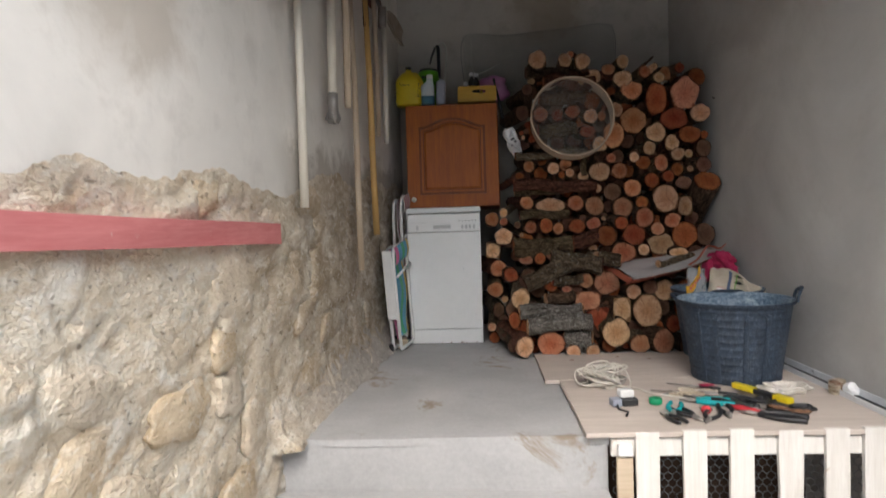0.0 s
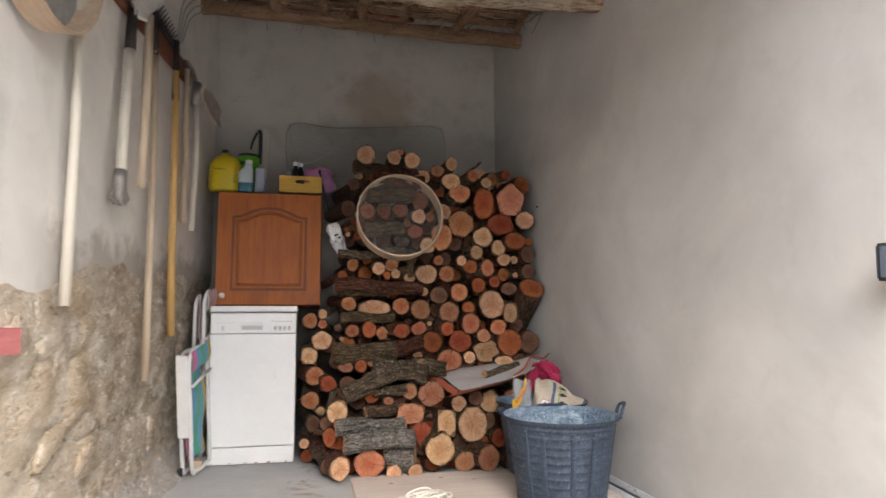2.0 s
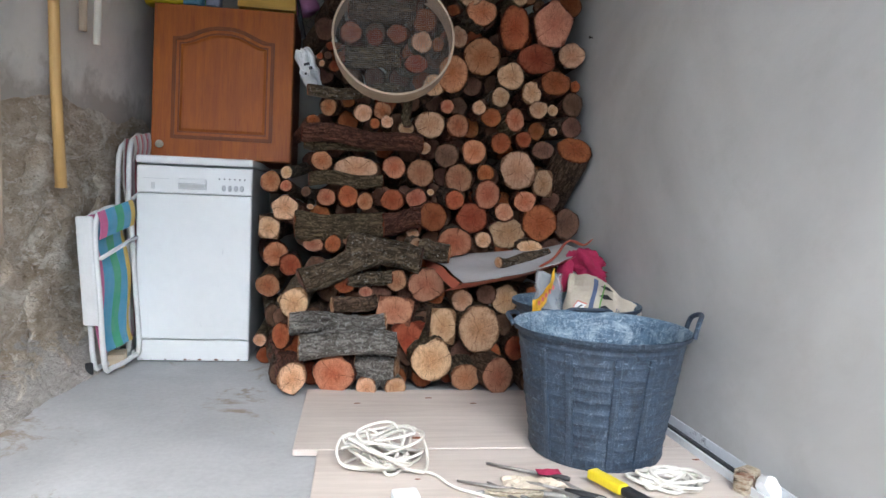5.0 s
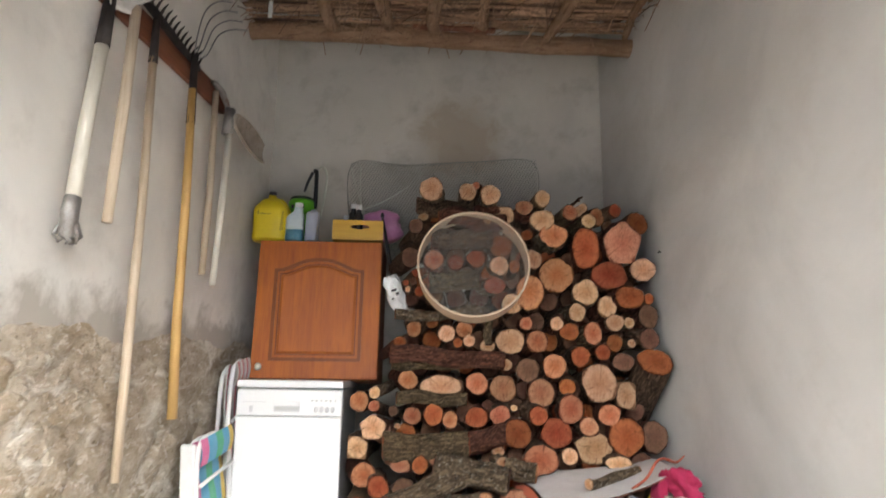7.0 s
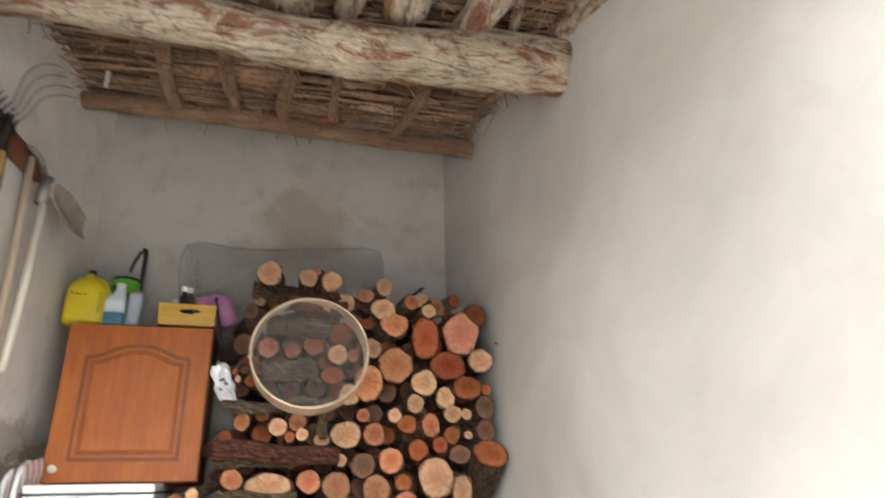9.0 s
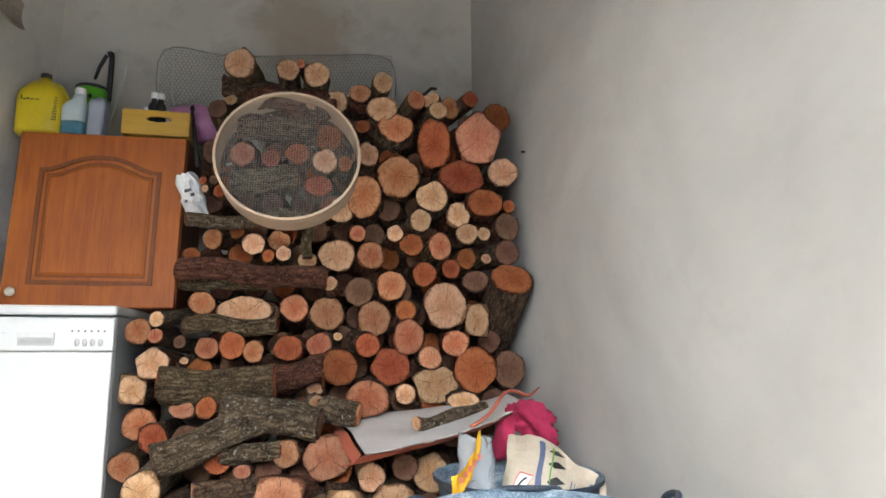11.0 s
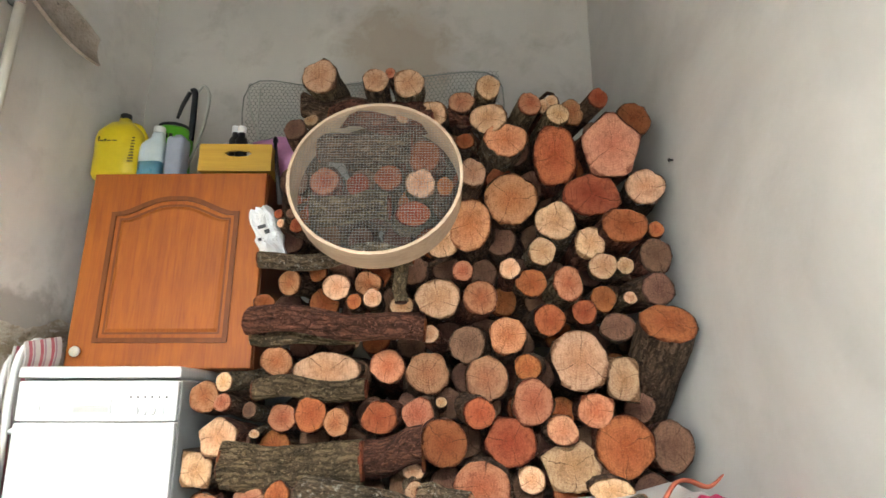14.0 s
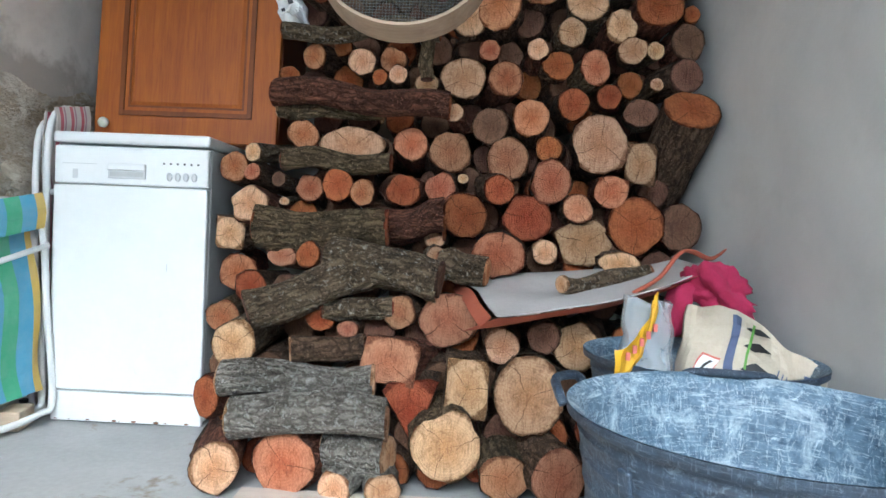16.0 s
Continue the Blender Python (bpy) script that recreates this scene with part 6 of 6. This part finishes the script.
TS = thing("folded_sheet", "grey plastic sheet with an orange-red underside, spread over the lower logs", "sheet")
part("upper_side", grid(bmesh.new(), 24, 14, sheet, thick=(0, 0, -0.003)), TARP_GREY, TS, "dull grey upper side")
bm = bmesh.new()
grid(bm, 24, 5, lambda u, v: sheet(u, 1.0) + Vector((-0.07 * (1 - u) ** 2 * v, -0.012 + 0.03 * v, -0.004 - (0.012 + 0.022 * (1 - u) ** 2) * v)), thick=(0, 0.003, 0))
part("turned_edge", bm, TARP_RED, TS, "orange-red turned edge")
bm = bmesh.new()
grid(bm, 14, 5, lambda u, v: sheet(0, 1 - u) + Vector((-0.022 * v - 0.012, 0, -0.003 - 0.022 * v)), thick=(0, 0, -0.003))
part("left_flap", bm, TARP_RED, TS, "orange-red flap")
bm = bmesh.new()
pts = smooth_line([(1.22, 3.70, 1.335), (1.28, 3.72, 1.37), (1.335, 3.76, 1.425), (1.38, 3.80, 1.43), (1.43, 3.82, 1.415), (1.47, 3.83, 1.44)], 6)
tube(bm, pts, [0.008] * (len(pts) - 6) + [0.008, 0.007, 0.006, 0.006, 0.005, 0.003], 7, True, 0.6)
part("rolled_edge", bm, TARP_RED, TS, "twisted orange-red edge", True)
lying((1.065, 3.72, 1.345), (1.30, 3.88, 1.375), 0.021, "p", BARK[2], "short thin log lying on the grey sheet")

# ---- folded chairs between the wall and the dishwasher ----
def folded_chair(at, turn, w, h, cloth, label, arms=True):
    t = thing("folding_chair", label, "chair", at, turn)
    loop = smooth_line([(0, -0.012, 0.03), (0, -0.012, h * 0.5), (0, -0.012, h - 0.08), (0.05, -0.012, h), (w - 0.05, -0.012, h), (w, -0.012, h - 0.08), (w, -0.012, h * 0.5), (w, -0.012, 0.03), (w - 0.05, -0.012, 0.0), (0.05, -0.012, 0.0)], 4, True)
    part("front_frame", tube(bmesh.new(), loop, 0.010, 8, False), TUBE, t, "white tube frame", True)
    loop2 = [p + Vector((0.02, 0.055, -0.0)) for p in loop]
    loop2 = [Vector((p.x, p.y, p.z * 0.97)) for p in loop2]
    part("rear_frame", tube(bmesh.new(), loop2, 0.010, 8, False), TUBE, t, "", True)
    if arms:
        part("armrest", boxes((-0.020, 0.002, -0.012, 0.050, h * 0.30, h * 0.98), bevel=0.008), TUBE, t, "white plastic armrest")
    c = part("cloth", grid(bmesh.new(), 10, 18, lambda u, v: Vector((0.012 + (w - 0.024) * u, 0.006 + 0.012 * math.sin(9 * v) + 0.008 * wob(u * 4, v * 5, 2), 0.06 + (h - 0.07) * v)), thick=(0, 0.004, 0)), cloth, t, "striped woven cloth")
    part("cloth_fold", grid(bmesh.new(), 8, 5, lambda u, v: Vector((0.005 + (w - 0.01) * u, -0.026 - 0.010 * math.sin(3.1 * v), h - 0.10 + 0.10 * v + 0.03 * u)), thick=(0, 0.004, 0)), cloth, t)
    part("crossbar", tube(bmesh.new(), [(-0.005, -0.03, h * 0.72), (w, -0.03, h * 0.80)], 0.008, 8), TUBE, t, "", True)
    part("foot", lathe(bmesh.new(), [(0.013, -0.012), (0.014, 0.03)], 10), BLACK, t).location = (0.0, 0.05, 0.0)
    return t


folded_chair((-0.400, 3.87, FLOOR + 0.022), (-2, -4, 78), 0.24, 0.60, STRIPES, "folded garden chair with multicoloured striped cloth leaning by the dishwasher")
folded_chair((-0.405, 4.135, FLOOR + 0.022), (0, 0, 82), 0.15, 0.90, STRIPES_RED, "tall folded chair with red and white striped cloth", False)
W = thing("wood_block", "small raw wood block on the floor by the dishwasher", "block", (-0.40, 4.03, FLOOR + 0.004), (0, 0, 12))
part("block", boxes((-0.03, 0.03, -0.05, 0.05, 0.0, 0.055), bevel=0.004), RAW_BOARD_Y, W)


# ---- things lying on the boards ----
DECK = FLOOR + 0.023


def tangle(at, spread, count, r, seed, material, label, tail=None):
    g = random.Random(seed)
    t = thing("rope", label, "rope", at)
    pts = []
    for k in range(count):
        a = k * 1.9 + g.uniform(-0.5, 0.5)
        q = g.uniform(0.35, 1.0)
        pts.append((spread[0] * q * math.cos(a), spread[1] * q * math.sin(a), r + spread[2] * g.random()))
    if tail:
        pts += tail
    part("strand", tube(bmesh.new(), smooth_line(pts, 6), r, 6), material, t, "", True)
    return t


tangle((0.62, 2.98, DECK), (0.12, 0.10, 0.095), 56, 0.0040, 4, ROPE, "tangled heap of white rope on the board", [(0.10, -0.05, 0.006), (0.16, -0.14, 0.006), (0.24, -0.20, 0.006), (0.30, -0.26, 0.006)])
tangle((1.34, 2.84, DECK), (0.12, 0.08, 0.03), 34, 0.005, 9, ROPE, "loose white rope ends by the tub")
tangle((1.16, 2.66, DECK), (0.085, 0.06, 0.022), 22, 0.0045, 13, BLACK, "coil of thin black cable under the hand tools")


def pliers(at, angle, grip, label, size=1.0):
    t = thing("pliers", label, "pliers", (*at, DECK), (0, 0, angle))
    for s in (-1, 1):
        part("grip", tube(bmesh.new(), smooth_line([(s * 0.006 * size, 0, 0.010), (s * 0.022 * size, -0.04 * size, 0.011), (s * 0.024 * size, -0.08 * size, 0.011), (s * 0.018 * size, -0.12 * size, 0.010)], 4), 0.0085 * size, 8), grip, t, "", True)
    part("jaw", tube(bmesh.new(), [(0, -0.005, 0.010), (0, 0.02 * size, 0.010), (0, 0.055 * size, 0.010)], [0.011, 0.013, 0.004], 8, True, 0.7), STEEL, t, "", True)
    return t


def knife(at, angle, grip, label, length=0.11, blade=0.09, r=0.011):
    t = thing("hand_tool", label, "tool", (*at, DECK), (0, 0, angle))
    part("grip", tube(bmesh.new(), [(0, -length, 0.012), (0, -length * 0.9, 0.013), (0, -length * 0.4, 0.012), (0, 0, 0.011)], [r * 0.8, r, r * 1.1, r * 0.7], 9), grip, t, "", True)
    part("shaft", tube(bmesh.new(), [(0, 0, 0.010), (0, blade, 0.008)], [0.005, 0.003], 7), STEEL, t, "", True)
    return t


pliers((0.80, 2.56), 160, TEAL, "pliers with teal grips, opened out on the board")
pliers((0.93, 2.70), 75, TEAL, "pliers with turquoise grips among the tools", 1.2)
pliers((0.90, 2.47), 150, BLACK, "pliers with black grips near the board's edge")
pliers((0.855, 2.50), 200, BLACK, "black-handled cutters on the board", 0.9)
pliers((1.06, 2.74), 35, BLACK, "long black-gripped cutters among the tools", 1.3)
pliers((0.99, 2.53), 170, BLACK, "black-gripped side cutters near the board's edge", 0.9)
knife((1.02, 2.68), 48, BLACK, "black-handled wood rasp among the tools", 0.12, 0.16, 0.010)
pliers((0.765, 2.52), 20, BLACK, "small black pincers on the board", 0.8)
pliers((1.10, 2.52), 60, BLACK, "dark steel pincers near the board's edge", 1.3)
knife((1.03, 2.62), 35, RED_GRIP, "screwdriver with a red handle", 0.12, 0.14)
knife((0.985, 2.72), 40, BLACK, "long black-handled file among the tools", 0.10, 0.18)
knife((0.92, 2.585), 10, RED_GRIP, "short red-handled tool among the pliers", 0.03, 0.03, 0.016)
knife((1.10, 2.78), 28, STEEL, "thin steel chisel among the tools", 0.12, 0.12, 0.008)
knife((1.05, 2.80), 55, BLACK, "thin black punch among the tools", 0.10, 0.10, 0.008)
knife((1.14, 2.56), 45, BLACK, "black-handled screwdriver near the board edge", 0.13, 0.10, 0.009)
for k, (x, y, a, l) in enumerate(((1.08, 2.66, 50, 0.16), (1.13, 2.70, 42, 0.20), (1.17, 2.62, 35, 0.15), (0.95, 2.80, 66, 0.17), (1.01, 2.90, 58, 0.14), (1.21, 2.54, 80, 0.13), (1.24, 2.68, 25, 0.12))):
    knife((x, y), a, (STEEL, BLACK, RUST)[k % 3], ("thin steel rod among the hand tools", "slim black punch among the hand tools", "rusty chisel among the hand tools")[k % 3], l * 0.6, l, 0.007)
tangle((1.27, 2.58, DECK), (0.075, 0.05, 0.012), 12, 0.006, 31, BLACK, "loop of thick black cable near the board's edge")
knife((0.85, 2.80), 80, BEAM, "rough wooden stick among the tools", 0.14, 0.02, 0.009)
U = thing("utility_knife", "yellow and black utility knife lying on the tools", "knife", (1.19, 2.74, DECK + 0.016), (0, 0, 24))
part("grip", boxes((-0.017, 0.017, 0.02, 0.13, 0.0, 0.024), bevel=0.006), YELLOW, U)
part("slider", boxes((-0.014, 0.014, -0.075, 0.0205, 0.002, 0.022), bevel=0.005), BLACK, U)
part("nose", boxes((-0.018, 0.018, -0.15, -0.0755, 0.0, 0.024), bevel=0.006), YELLOW, U)
GB = thing("tape_roll", "small green roll of tape on the board", "tape", (0.77, 2.70, DECK))
part("roll", lathe(bmesh.new(), [(0.024, 0), (0.026, 0.003), (0.026, 0.022), (0.022, 0.025), (0.012, 0.025), (0.012, 0.002)], 20), GREEN_GRIP, GB, "", True)
CH = thing("plug_adapter", "white plug adapter with a black cable lying on the board", "adapter", (0.63, 2.68, DECK), (0, 0, 8))
part("housing", boxes((-0.04, 0.0, -0.02, 0.03, 0.0, 0.03), bevel=0.006), GREY_BLUE, CH)
part("face", boxes((-0.005, 0.055, -0.005, 0.04, 0.0305, 0.062), bevel=0.008), WHITE, CH, "white plastic face")
part("base", boxes((0.001, 0.065, -0.02, 0.03, 0.0, 0.030), bevel=0.006), BLACK, CH)
part("cable", tube(bmesh.new(), smooth_line([(-0.02, -0.02, 0.01), (-0.03, -0.06, 0.006), (-0.01, -0.10, 0.006), (-0.03, -0.14, 0.006)], 5), 0.004, 6), BLACK, CH, "", True)
RB = thing("rag", "patterned rag crumpled under the tools", "rag", (0.99, 2.86, DECK))
bm = bmesh.new()
grid(bm, 14, 10, lambda u, v: Vector((0.16 * (u - 0.5), 0.07 * (v - 0.5), 0.004 + 0.020 * abs(wob(u * 5, v * 5, 3)))), thick=(0, 0, -0.003))
part("cloth", bm, SACK, RB)
part("stripe", grid(bmesh.new(), 6, 3, lambda u, v: Vector((0.01 + 0.06 * u, 0.03 * v, 0.026 + 0.004 * wob(u * 5, v * 3, 1))), thick=(0, 0, -0.002)), MAGENTA, RB, "crimson piece")

# ---- floodlight on the right wall, out in the open ----
FL = thing("wall_floodlight", "small white-bodied floodlight with a dark glass front on the wall", "lamp", (right_x(1.80) - 0.055, 1.80, 1.815), (0, 0, 12))
part("body", boxes((-0.02, 0.05, -0.050, 0.04, -0.045, 0.045), bevel=0.006), WHITE, FL)
part("bezel", boxes((-0.030, -0.0205, -0.055, 0.045, -0.050, 0.050), bevel=0.003), BLACK, FL)
part("glass", boxes((-0.034, -0.0305, -0.046, 0.036, -0.041, 0.041), bevel=0.001), GLASS_DARK, FL, "dark glass front")
part("side_face", boxes((-0.028, 0.03, 0.0455, 0.0495, -0.043, 0.043), bevel=0.001), GLASS_DARK, FL)

# ---- stones of the left wall ----
shapes = []
cut = random.Random(8)
for k in range(18):
    bm = bmesh.new()
    for v in bmesh.ops.create_icosphere(bm, subdivisions=3, radius=1)["verts"]:
        d = v.co.normalized()
        a = math.atan2(d.z, d.y)
        edge = 1 + 0.34 * wob(math.cos(a) + k * 5, math.sin(a), 1.0, 1.2) + 0.22 * wob(math.cos(a), math.sin(a) + k * 3, 4.0, 2.6)
        q = (abs(d.y) ** 3 + abs(d.z) ** 3 + abs(d.x) ** 3) ** (-1 / 3)
        face = 0.72 + 0.30 * wob(d.x + k * 2, d.y, d.z, 1.6) + 0.40 * abs(wob(d.x, d.y + k, d.z, 3.2)) + 0.28 * abs(wob(d.x + k, d.y, d.z, 7.5))
        v.co = Vector((d.x * q * face, d.y * q * edge, d.z * q * edge))
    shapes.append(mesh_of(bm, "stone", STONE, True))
z = 0.10
while z < 1.80:
    rh = cut.uniform(0.12, 0.22) * (1.15 - 0.25 * z / 1.8)
    y = -0.2 + cut.uniform(0, 0.1)
    while y < 4.65:
        w = cut.uniform(0.17, 0.40) * (1.1 if z < 0.9 else 0.85)
        yc, zc = y + w / 2, z + rh / 2 + cut.uniform(-0.02, 0.02)
        covered = FRONT - 0.05 < yc and zc < FLOOR + 0.03 or zc + rh * 0.55 > plaster_edge(yc) - 0.01 or zc > 1.70 and w > 0.24 or 1.53 < zc < 1.70 and yc < 2.45 or cut.random() < (0.36 if yc < 2.3 else 0.45)
        if not covered:
            s = new("stone", cut.choice(shapes))
            s.parent = wall_left
            deep = cut.uniform(0.022, 0.034)
            s.matrix_basis = pose(left_x(yc) - (0.008 if yc < 2.3 else 0.012) - cut.uniform(0, 0.012), yc, zc, cut.uniform(-18, 18), cut.uniform(-5, 5), cut.uniform(-5, 5)) @ Matrix.Diagonal((deep, w * 0.50, rh * 0.52, 1))
        y += w + cut.uniform(0.004, 0.03)
    z += rh
